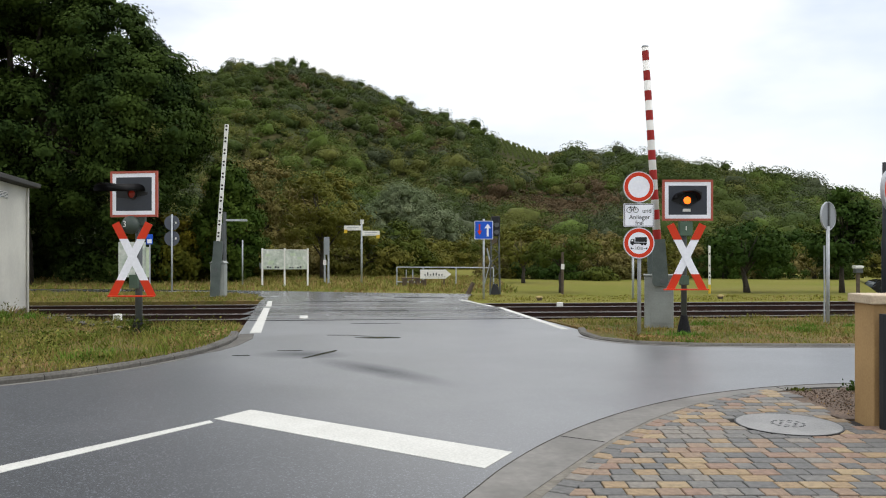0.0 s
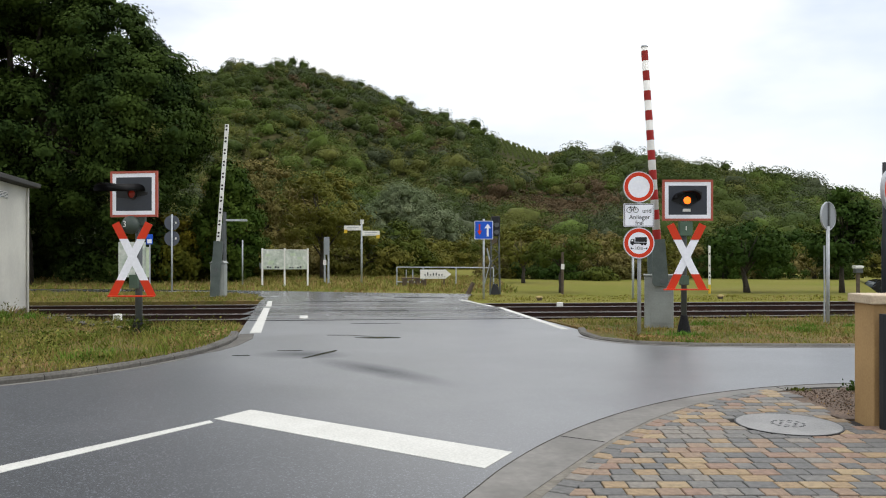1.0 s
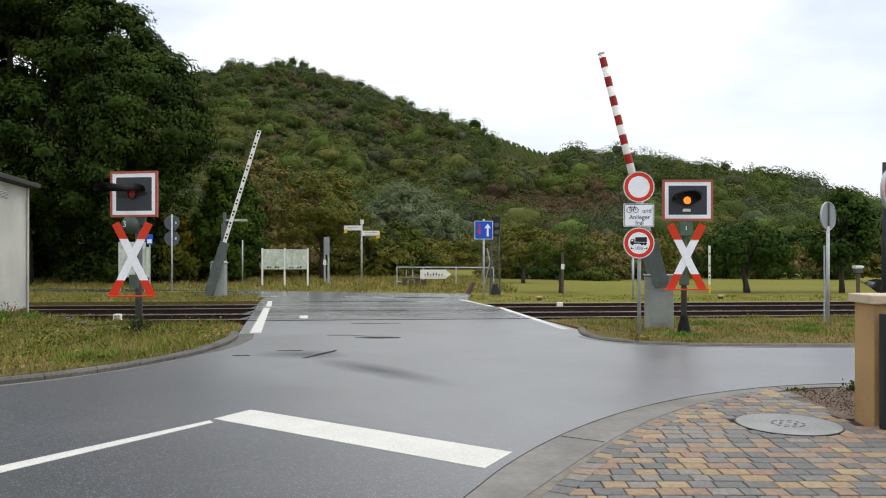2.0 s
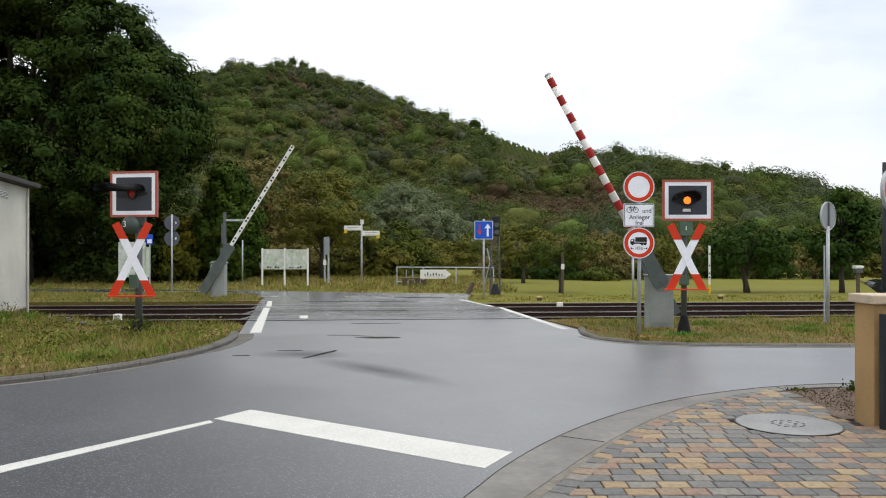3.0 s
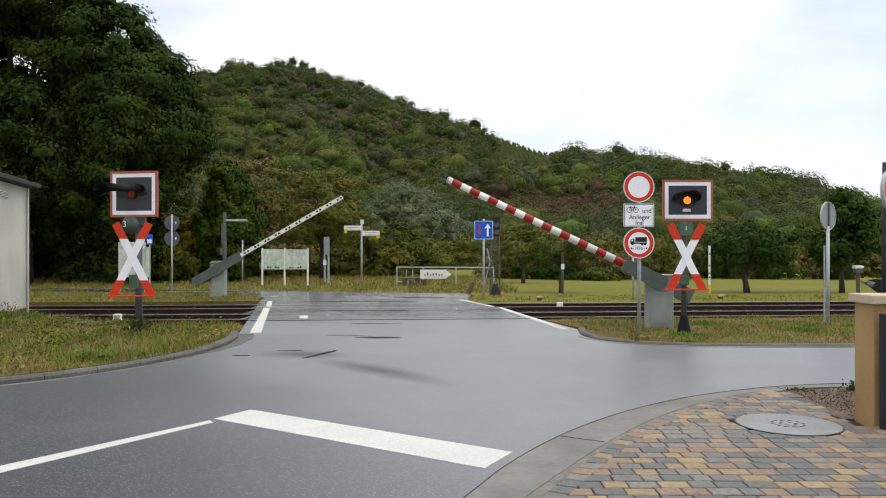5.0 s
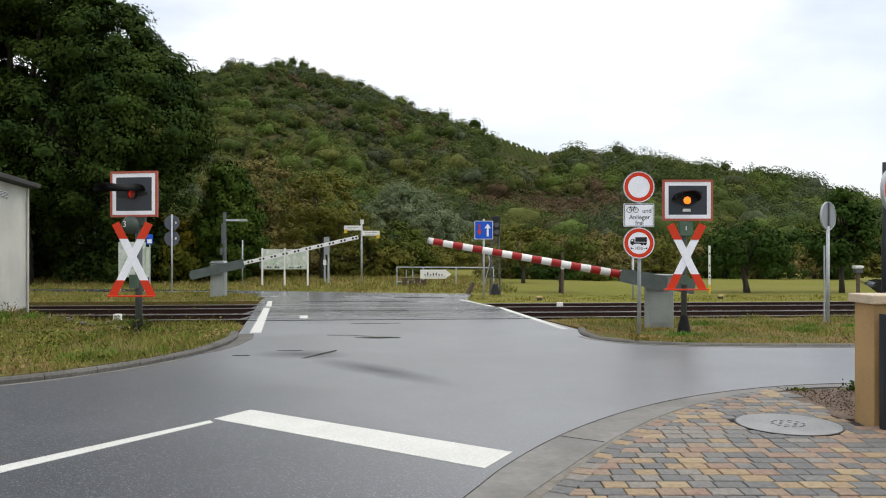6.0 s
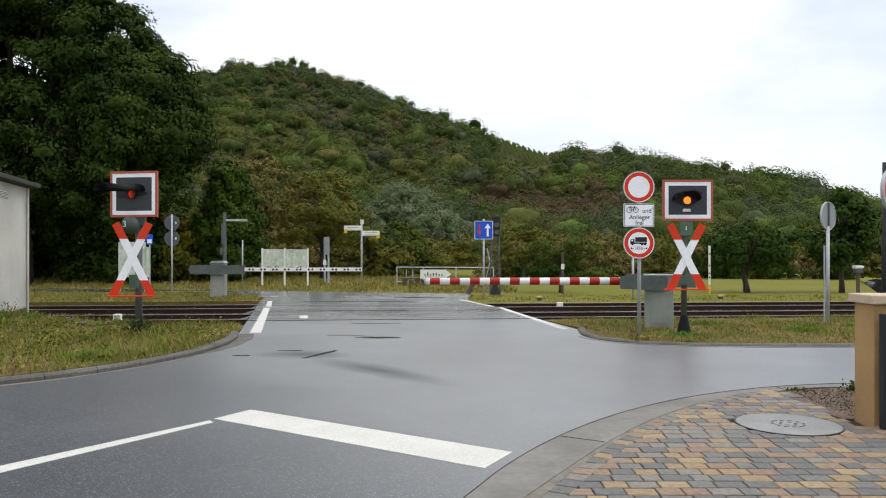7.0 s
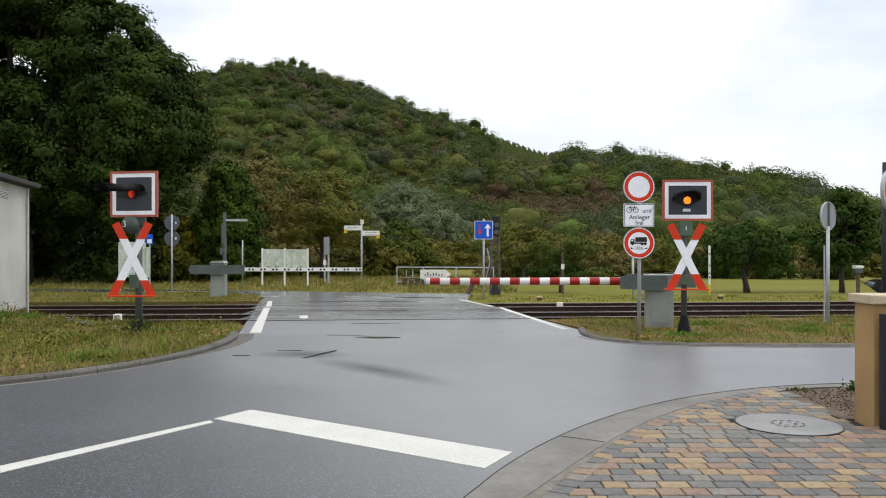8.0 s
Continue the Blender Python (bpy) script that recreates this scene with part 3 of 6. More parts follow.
def kerb_foot(name, line, width):
    """Pale concrete edge strip on the road along a kerb."""
    pts = [Vector(q) for q in line]
    out = []
    for a, b in zip(pts, pts[1:]):
        w = (b - a).normalized()
        out.append(tuple(a + Vector((w.y, -w.x)) * width))
    inn = [tuple(q) for q in pts[:-1]]
    structure(name, prism(inn + out[::-1], -0.01, 0.004), CONCRETE, "pale concrete strip along the foot of the kerb", "gutter")


kerb_foot("kerb_foot_left", [q for q in KERB_LEFT if q[1] < 12.2], 0.10)
kerb_foot("kerb_foot_right", [q for q in KERB_RIGHT if q[1] < 15.0], 0.13)


def swell(x, y):
    """The left verge rises towards the switch house and falls away towards the track."""
    a, b = min(1.0, max(0.0, (-6.6 - x) / 2.6)), min(1.0, max(0.0, (y - 9.6) / 4.5))
    c = min(1.0, max(0.0, (y - 12.3) / 4.5))
    a, b, c = (q * q * (3 - 2 * q) for q in (a, b, c))
    return 0.13 * a * b - 0.14 * c * (1 - a) + 0.04 * a * b * noise.noise((x * 0.9, y * 0.9, 0.4))


def mound(bm):
    """Divide the top of a verge finely and raise it by the swell."""
    top = [f for f in bm.faces if f.normal.z > 0.9]
    for k in range(4):
        edges = list({e for f in top for e in f.edges if e.calc_length() > 0.7})
        bmesh.ops.subdivide_edges(bm, edges=edges, cuts=1, use_grid_fill=False)
        bmesh.ops.triangulate(bm, faces=[f for f in bm.faces if len(f.verts) > 3])
        bm.normal_update()
        top = [f for f in bm.faces if f.normal.z > 0.9]
    for v in bm.verts:
        if v.co.z > 0:
            v.co.z += swell(v.co.x, v.co.y)


def verges():
    a, b, c, d = RAILS
    shift = [(x - 0.13 if x < -4 else x - 0.14, y + 0.1) for x, y in KERB_LEFT]
    v1 = [(-40, 6.3)] + shift + [on_left(a - 0.9), (-40, a - 0.9 - SLOPE * 40)]
    bm = prism(v1, -0.2, 0.085)
    mound(bm)
    structure("verge_left", bm, VERGE, "rough grass verge with dry patches behind the kerb", "grass verge")
    inner = [(x + 0.1, y + 0.12) for x, y in KERB_RIGHT]
    v2 = [on_right(a - 0.9)] + inner[:] + [(40, 13.4), (40, a - 0.9 + SLOPE * 40)]
    structure("verge_right", prism(v2, -0.2, 0.018), VERGE, "rough grass verge with dry patches beside the track", "grass verge")
    v3 = [on_left(d + 1.2), (left_edge(25.6) - 0.1, 25.5), (-6.2, 27.0), (-7.1, 28.6), (-8.3, 29.65), (-11.5, 29.85), (-40, 31.4), (-40, d + 1.2 - SLOPE * 40)]
    structure("verge_behind", prism(v3, -0.2, 0.03), VERGE, "grass strip between the track and the far road", "grass verge")
    slab = GUTTER_EDGE + [(4.95, 9.42), (20, 9.78), (20, -3.2), (-2.7, -3.2)]
    structure("pavement_bed", prism(slab, -0.2, -0.026), JOINT, "dark sandy bedding under the paving stones", "pavement")
    outer = PAVEMENT
    inn = GUTTER_EDGE + [(4.95, 9.42), (20.0, 9.78)]
    structure("gutter_strip", prism(outer + inn[::-1], -0.2, -0.004), CONCRETE, "smooth wet concrete gutter strip along the pavement", "gutter")
    # second strip of the gutter, stained brown, up to the border course
    run, far = [Vector(q) for q in PAVER_EDGE if q[0] < 3.6], [Vector(q) for q in GUTTER_EDGE]
    lower, upper = [], []
    for q, w in zip(run, [b - a for a, b in zip(run, run[1:])]):
        left = Vector((-w.y, w.x)).normalized()
        near = q + left * 0.158
        k = min(range(len(far)), key=lambda i: (far[i] - near).length)
        gap = (far[k] - near).dot(left)
        lower.append(tuple(near))
        upper.append(tuple(near + left * max(0.01, gap + 0.012)))
    structure("gutter_inner_strip", prism(upper + lower[::-1], -0.2, -0.008), GUTTERBROWN, "brown-stained concrete strip beside the paving stones", "gutter")
    seam = [Vector(q) for q in outer]
    inside = [q + Vector((0.004, -0.003)) for q in seam]
    structure("gutter_seam", prism([tuple(q) for q in seam] + [tuple(q) for q in inside[::-1]], -0.004, 0.002), KERB, "dark dirty seam between asphalt and gutter", "road joint")
    structure("soil_patch", prism([(3.66, 8.97), (4.05, 9.14), (4.95, 9.40), (9.0, 9.49), (9.0, 7.61), (4.35, 7.61), (3.88, 7.61)], -0.03, -0.005), SOIL, "bare dark brown soil bed beside the pillar", "soil")
    structure("gutter_left", prism([(-3.80, 12.3), (-3.62, 12.7), (-3.50, 13.41), (-3.50, 14.43), (-3.68, 15.3), (-3.95, 15.25), (-3.77, 14.43), (-3.69, 13.57)], 0.0, 0.006), KERB, "pale concrete gutter along the kerb", "gutter")


verges()


def tracks():
    for k, (lo, hi) in enumerate((RAILS[:2], RAILS[2:])):
        t = thing("railway_track", pose(0, 0, 0), "railway track with rusty rails on dark ballast", "railway track", "railway tracks", "structure")
        prof = [(-0.07, -0.172), (0.07, -0.172), (0.07, -0.16), (0.012, -0.14), (0.012, -0.04), (0.036, -0.03), (0.036, -0.012), (-0.036, -0.012), (-0.036, -0.03), (-0.012, -0.04), (-0.012, -0.14), (-0.07, -0.16)]
        for y0 in (lo, hi):
            bm = bmesh.new()
            ends = [[bm.verts.new((x, y0 + SLOPE * x + p, z + 0.008)) for p, z in prof] for x in (-75, 75)]
            for i in range(len(prof)):
                j = (i + 1) % len(prof)
                bm.faces.new((ends[0][i], ends[0][j], ends[1][j], ends[1][i]))
            bmesh.ops.recalc_face_normals(bm, faces=bm.faces[:])
            rail = part("rail", bm, RAIL, t)
            bm = bmesh.new()
            v = [bm.verts.new((x, y0 + SLOPE * x + p, z)) for x in (-75, 75) for p in (-0.0365, 0.0365) for z in (-0.014, 0.0)]
            for q in ((0, 2, 6, 4), (1, 5, 7, 3), (0, 4, 5, 1), (2, 3, 7, 6)):
                bm.faces.new([v[i] for i in q])
            bmesh.ops.recalc_face_normals(bm, faces=bm.faces[:])
            part("rail_head", bm, RAILTOP, rail, "worn shiny running surface")
        bm = box(-0.12, 0.12, -1.25, 1.25, -0.3, -0.165, 0.015)
        shared = finish(bm, "sleeper", SLEEPER)
        mid = (lo + hi) / 2
        for i in range(110):
            x = -33 + i * 0.62
            y = mid + SLOPE * x
            if on_left(mid)[0] + 0.3 < x < on_right(mid)[0] - 0.3:
                continue
            part("sleeper", shared, SLEEPER, t, "", pose(x, y, 0, 0, 0, math.degrees(math.atan(SLOPE))))
    rng = np.random.default_rng(5)
    n = 52000
    x = rng.uniform(-26, 30, n)
    y = rng.uniform(RAILS[0] - 1.3, RAILS[3] + 1.5, n)
    keep = ~((x > left_edge(21.5) - 0.5) & (x < right_edge(21.5) + 0.6))
    c = np.stack((x, y + SLOPE * x, np.full(n, -0.17) + rng.uniform(0, 0.03, n)), axis=1)[keep]
    me = faces_mesh("ballast", leaves(c, 0.08, rng, np.tile((0, -0.4, 0.9), (len(c), 1)), 0.55), [BALLAST])
    tagged(part("ballast", me, BALLAST), "dark brown crushed stone ballast under the rails", "ballast", kind="stuff")


tracks()


# ---------------------------------------------------------------- hill
RIDGE = [(-0.75, 0.150), (-0.45, 0.205), (-0.30, 0.222), (-0.275, 0.231), (-0.19, 0.234), (-0.145, 0.221), (-0.10, 0.205), (-0.03, 0.178), (0.04, 0.153), (0.12, 0.130), (0.22, 0.124), (0.31, 0.112), (0.40, 0.100), (0.48, 0.083), (0.54, 0.066), (0.62, 0.055), (0.80, 0.05)]
FOOT = 112.0


def ridge_distance(u):
    return 430.0 - 130.0 * min(1.0, max(0.0, (u + 0.05) / 0.3))


def hill_height(u, s):
    """Height of the hillside at bearing u (x over y), s from the foot (0) to the ridge (1) and down behind it."""
    e = float(np.interp(u, [r[0] for r in RIDGE], [r[1] for r in RIDGE])) - 0.0035 + 0.0055 * min(1.0, max(0.0, (0.15 - u) / 0.1))
    top = e * ridge_distance(u)
    d = FOOT + s * (ridge_distance(u) - FOOT)
    if s <= 1:
        h = top * (0.75 * s ** 1.1 + 0.25 * (3 * s * s - 2 * s ** 3))
    else:
        h = top * max(0.0, 1 - 2.2 * (s - 1) ** 2)
    n = noise.noise((u * 9, s * 4, 3.1)) * 0.05 + noise.noise((u * 25, s * 9, 7.7)) * 0.02
    return d, h + top * n * min(1, s * 3) * (1 - min(1.0, s)) * 2 - 0.3


def hill():
    bm = bmesh.new()
    us = np.linspace(-0.75, 0.8, 130)
    ss = np.concatenate((np.linspace(0, 1, 50), np.linspace(1.05, 1.6, 8)))
    grid = []
    for s in ss:
        row = []
        for u in us:
            d, h = hill_height(u, s)
            row.append(bm.verts.new((u * d, d, max(h, -0.3))))
        grid.append(row)
    for a, b in zip(grid, grid[1:]):
        for i in range(len(us) - 1):
            bm.faces.new((a[i], a[i + 1], b[i + 1], b[i]))
    structure("hillside", bm, HILLSOIL, "steep scrub-covered hillside behind the valley", "hill")
    # scrub and small trees, far too many to count: broad trees, low bushes between, a brown heath slope
    rng = np.random.default_rng(11)
    broad, low, heathy = 3000, 4600, 1500
    n = broad + low + heathy
    u = np.concatenate((rng.uniform(-0.5, 0.62, broad + low), rng.normal(0.165, 0.055, heathy)))
    s = np.concatenate((rng.uniform(0.0, 1.0, broad + low) ** 0.85, np.clip(rng.normal(0.33, 0.085, heathy), 0.05, 0.55)))
    size_of = np.concatenate((np.clip(rng.lognormal(1.22, 0.36, broad), 2.0, 6.6), rng.uniform(1.0, 2.2, low), rng.uniform(0.6, 1.4, heathy)))
    place = np.array([hill_height(a, b) for a, b in zip(u, s)])
    d, h = place[:, 0], place[:, 1]
    heath = 1.25 * np.exp(-((u - 0.165) / 0.075) ** 2 - ((s - 0.33) / 0.12) ** 2) + 0.8 * np.exp(-((u - 0.07) / 0.05) ** 2 - ((s - 0.27) / 0.08) ** 2)
    scrubby = 0.75 * np.exp(-((u + 0.15) / 0.16) ** 2 - ((s - 0.62) / 0.16) ** 2)
    r = np.where(s < 0.16, np.maximum(size_of, rng.uniform(2.2, 4.2, n)), size_of)
    r = np.where((rng.uniform(0, 1, n) < scrubby), np.minimum(r, rng.uniform(1.4, 2.6, n)), r)
    r = np.where(s > 0.96, np.minimum(r, rng.uniform(1.2, 2.1, n)), r)
    r = np.where((u > 0.055) & (u < 0.15) & (s > 0.50) & (s < 0.68), np.minimum(r, 1.1), r)
    tall = np.where(r > 2.6, rng.uniform(0.7, 1.1, n), rng.uniform(0.55, 0.85, n))
    band = np.array([noise.noise((a * 11, b * 7, 1.5)) + 0.6 * noise.noise((a * 30, b * 17, 8.5)) for a, b in zip(u, s)]) + rng.normal(0, 0.22, n)
    kind = np.where(band > 0.34, 1, np.where(band > 0.14, 2, np.where(band > -0.30, 0, 4)))
    kind = np.where(rng.uniform(0, 1, n) < 0.22 * scrubby, 3, kind)
    kind = np.where((kind == 4) & (rng.uniform(0, 1, n) < 0.35), 0, kind)
    kind = np.where((rng.uniform(0, 1, n) < 0.85 * heath), 3, kind)
    kind = np.where((s > 0.20) & (s < 0.46) & (u < 0.05) & (rng.uniform(0, 1, n) < 0.45), 2, kind)
    vine = (u > 0.064) & (u < 0.140) & (s > 0.67) & (s < 0.985)
    keep = ~vine & ~((np.arange(n) < broad) & (rng.uniform(0, 1, n) < 0.92 * heath))
    keep &= ~((np.arange(n) >= broad + low) & (rng.uniform(0, 1, n) > heath * 1.3))
    u, d, h, r, tall, kind = u[keep], d[keep], h[keep], r[keep], tall[keep], kind[keep]
    # taller trees standing out along the ridge and from the slope
    stand = [(-0.19, 0.985, 4.2, 0), (-0.178, 0.985, 3.8, 0), (-0.205, 0.985, 3.0, 4), (-0.165, 0.985, 2.8, 0), (-0.245, 0.985, 3.0, 4), (-0.272, 0.985, 3.4, 4), (-0.13, 0.985, 2.6, 4), (-0.105, 0.985, 3.6, 0), (-0.094, 0.985, 2.8, 0), (-0.055, 0.985, 3.4, 0), (-0.042, 0.98, 3.0, 4), (0.040, 0.97, 4.8, 0), (0.052, 0.985, 2.6, 4), (0.222, 0.985, 4.4, 4), (0.230, 0.985, 3.4, 4), (0.166, 0.985, 2.0, 0), (0.285, 0.985, 2.8, 0), (0.335, 0.985, 2.4, 0), (0.36, 0.985, 3.2, 0), (0.40, 0.985, 2.6, 4), (0.44, 0.985, 3.0, 0), (0.47, 0.985, 2.4, 4),
             (0.004, 0.62, 6.0, 0), (-0.015, 0.60, 4.6, 0), (-0.05, 0.55, 5.2, 0), (0.018, 0.50, 4.4, 0), (0.055, 0.36, 6.4, 0), (0.075, 0.33, 5.4, 0), (0.038, 0.32, 5.0, 4), (0.10, 0.45, 4.0, 4), (-0.03, 0.42, 4.6, 0), (-0.07, 0.40, 4.8, 2), (0.15, 0.58, 4.2, 0), (0.19, 0.62, 4.6, 2), (0.23, 0.60, 4.4, 0), (0.13, 0.56, 3.6, 2), (0.27, 0.52, 5.0, 0), (0.32, 0.55, 4.6, 0), (0.37, 0.58, 4.8, 4), (-0.25, 0.78, 5.0, 0), (-0.22, 0.82, 4.6, 0), (-0.27, 0.66, 4.8, 0), (-0.12, 0.5, 4.4, 0), (-0.28, 0.52, 5.0, 0)]
    spot = np.array([hill_height(a[0], a[1]) for a in stand])
    u, d, h = np.append(u, [a[0] for a in stand]), np.append(d, spot[:, 0]), np.append(h, spot[:, 1] + [a[2] * (0.6 if a[1] > 0.95 else 0.35) for a in stand])
    r, tall, kind = np.append(r, [a[2] for a in stand]), np.append(tall, [1.0] * len(stand)), np.append(kind, [a[3] for a in stand])
    low_down = h / d > 0.012
    u, d, h, r, tall, kind = (q[low_down] for q in (u, d, h, r, tall, kind))
    leaf = np.clip(0.0025 * d, 0.32, 0.8)
    per = np.clip(3.3 * r * r / (0.42 * leaf * leaf), 30, 800).astype(int)
    idx = np.repeat(np.arange(len(u)), per)
    lobes = rng.normal(size=(len(u), 7, 3))
    lobes /= np.linalg.norm(lobes, axis=2)[:, :, None]
    lobes[:, :, 2] = np.abs(lobes[:, :, 2])
    size = rng.uniform(0.34, 0.60, (len(u), 7))
    base = np.stack((u * d, d, h + r * 0.2), axis=1)

    def skin(way, i):
        """How far the bush reaches that way: the outermost of its lobes."""
        b = lobes[i] * 0.58
        dot = np.einsum("nk,nlk->nl", way, b)
        disc = dot ** 2 - np.sum(b * b, axis=2) + size[i] ** 2
        return np.maximum(0.35, np.where(disc > 0, dot + np.sqrt(np.maximum(disc, 0)), 0).max(axis=1))

    q = rng.normal(size=(len(idx), 3)) + np.array((0, -0.45, 0.35))
    q /= np.linalg.norm(q, axis=1)[:, None]
    stretch = np.stack((np.ones(len(idx)), np.ones(len(idx)), tall[idx]), axis=1)
    c = base[idx] + q * (skin(q, idx) * r[idx] * rng.uniform(0.74, 0.98, len(idx)))[:, None] * stretch
    co = leaves(c, leaf[idx], rng, q + np.array((0, 0, 0.20)), 0.64)[:, :3]
    tagged(part("hill_scrub", faces_mesh("hill_scrub", co, HILLS, kind[idx]), HILLS[0]), "dense green and brown scrub and small trees on the hillside", "scrub", kind="stuff")
    # the closed, ragged inner foliage of each bush
    def cores(pick, level):
        ico = bmesh.new()
        bmesh.ops.create_icosphere(ico, subdivisions=level, radius=1.0)
        iv = np.array([v.co[:] for v in ico.verts])
        jf = np.array([[v.index for v in f.verts] for f in ico.faces])
        ico.free()
        nb, nv = len(pick), len(iv)
        bi = np.repeat(pick, nv)
        way = np.tile(iv, (nb, 1)) + rng.normal(size=(nb * nv, 3)) * 0.10
        way /= np.linalg.norm(way, axis=1)[:, None]
        reach = skin(way, bi) * r[bi] * rng.uniform(0.52, 0.72, len(bi))
        vco = base[bi] + way * reach[:, None] * np.stack((np.ones(len(bi)), np.ones(len(bi)), tall[bi]), axis=1)
        tri = (jf[None] + (np.arange(nb) * nv)[:, None, None]).reshape(-1, 3)
        me = bpy.data.meshes.new("hill_foliage")
        me.vertices.add(len(vco))
        me.vertices.foreach_set("co", vco.astype(np.float32).ravel())
        me.loops.add(tri.size)
        me.loops.foreach_set("vertex_index", tri.astype(np.int32).ravel())
        me.polygons.add(len(tri))
        me.polygons.foreach_set("loop_start", np.arange(0, tri.size, 3, dtype=np.int32))
        for m in HILLS:
            me.materials.append(m)
        me.polygons.foreach_set("material_index", np.repeat(kind[pick], len(jf)).astype(np.int32))
        me.update(calc_edges=True)
        tagged(part("hill_foliage", me, HILLS[0]), "ragged closed foliage of the bushes on the hillside", "scrub", kind="stuff")

    cores(np.flatnonzero(r > 2.6), 2)
    cores(np.flatnonzero(r <= 2.6), 1)
    # vineyard rows near the ridge
    rows = []
    for k in range(10):
        for j in range(150):
            f = j / 150
            uu = 0.074 + k * 0.0066 - 0.012 * f
            d0, h0 = hill_height(uu, 0.70 + 0.285 * f)
            for m in range(6):
                rows.append((uu * d0 + rng.normal() * 0.16, d0 + rng.normal() * 0.3, h0 + 0.3 + m * 0.27))
    co = leaves(np.array(rows), 0.42, rng, np.tile((0.2, -0.5, 0.8), (len(rows), 1)), 0.6)
    tagged(part("vineyard_rows", faces_mesh("vineyard_rows", co, [HILLS[5]]), HILLS[5]), "bright green rows of vines near the ridge", "vineyard", kind="stuff")


hill()


# ---------------------------------------------------------------- crossing equipment
def cross_arm(sign, bm, lo, hi, half, z0, y0, y1):
    """One arm of the saltire from height lo to hi round z0, leaning by sign; square top, level foot."""
    t = 0.50                                       # run per rise
    def at(h, side):
        return (sign * t * (h - z0) + side * half * math.sqrt(1 + t * t), h)
    pts = [at(lo, -1), at(lo, 1)]
    if hi > z0 + 0.5:                              # square top end
        w = Vector((sign * t, 1)).normalized()
        c = Vector((sign * t * (hi - z0), hi))
        n = Vector((w.y, -w.x))
        pts += [tuple(c + n * half), tuple(c - n * half)]
    else:
        pts += [at(hi, 1), at(hi, -1)]
    return prism(pts, y0, y1, bm, upright=True)


def saltire(parent, z0, low, high, label):
    cross = part("saltire", cross_arm(1, cross_arm(-1, None, low, z0 + 0.62, 0.072, z0, 0.0, 0.006), low, z0 + 0.62, 0.072, z0, 0.007, 0.012), WHITE, parent, label)
    for sgn, y in ((-1, -0.004), (1, -0.004)):
        t = 0.50
        part("red_end", cross_arm(sgn, None, z0 + 0.33, z0 + 0.62, 0.073, z0, y, 0.003 if sgn < 0 else 0.011), RED, cross)
        part("red_end", cross_arm(sgn, None, low, low + 0.28, 0.073, z0, y, 0.003 if sgn < 0 else 0.011), RED, cross)
    part("foot_rail", box(-0.44, 0.42, -0.06, 0.03, low - 0.025, low, 0.005), RED, cross, "narrow red rail under the cross")
    return cross


# oversized glowing ball, an added mechanism: its turn stands in for switching the lamp
def blink_ball(name, parent, m, mat):
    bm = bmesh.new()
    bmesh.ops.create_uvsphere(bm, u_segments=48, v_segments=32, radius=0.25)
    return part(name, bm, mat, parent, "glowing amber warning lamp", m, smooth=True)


def signal_board(parent, w, h, z):
    board = part("backboard", box(-w / 2 + 0.11, w / 2 - 0.11, 0.0, 0.03, z - h / 2 + 0.11, z + h / 2 - 0.11), BOARD, parent, "black signal backboard")
    for lab, mat, o, i, y in (("white border", WHITE, 0.04, 0.115, -0.004), ("faded red rim", FADED, 0.0, 0.042, -0.012)):
        x0, x1, z0, z1 = -w / 2, w / 2, z - h / 2, z + h / 2
        bm = box(x0 + o, x1 - o, y, 0.03, z1 - i, z1 - o)
        box(x0 + o, x1 - o, y, 0.03, z0 + o, z0 + i, 0, bm)
        box(x0 + o, x0 + i, y, 0.03, z0 + i, z1 - i, 0, bm)
        box(x1 - i, x1 - o, y, 0.03, z0 + i, z1 - i, 0, bm)
        part("border", bm, mat, board, lab)
    return board


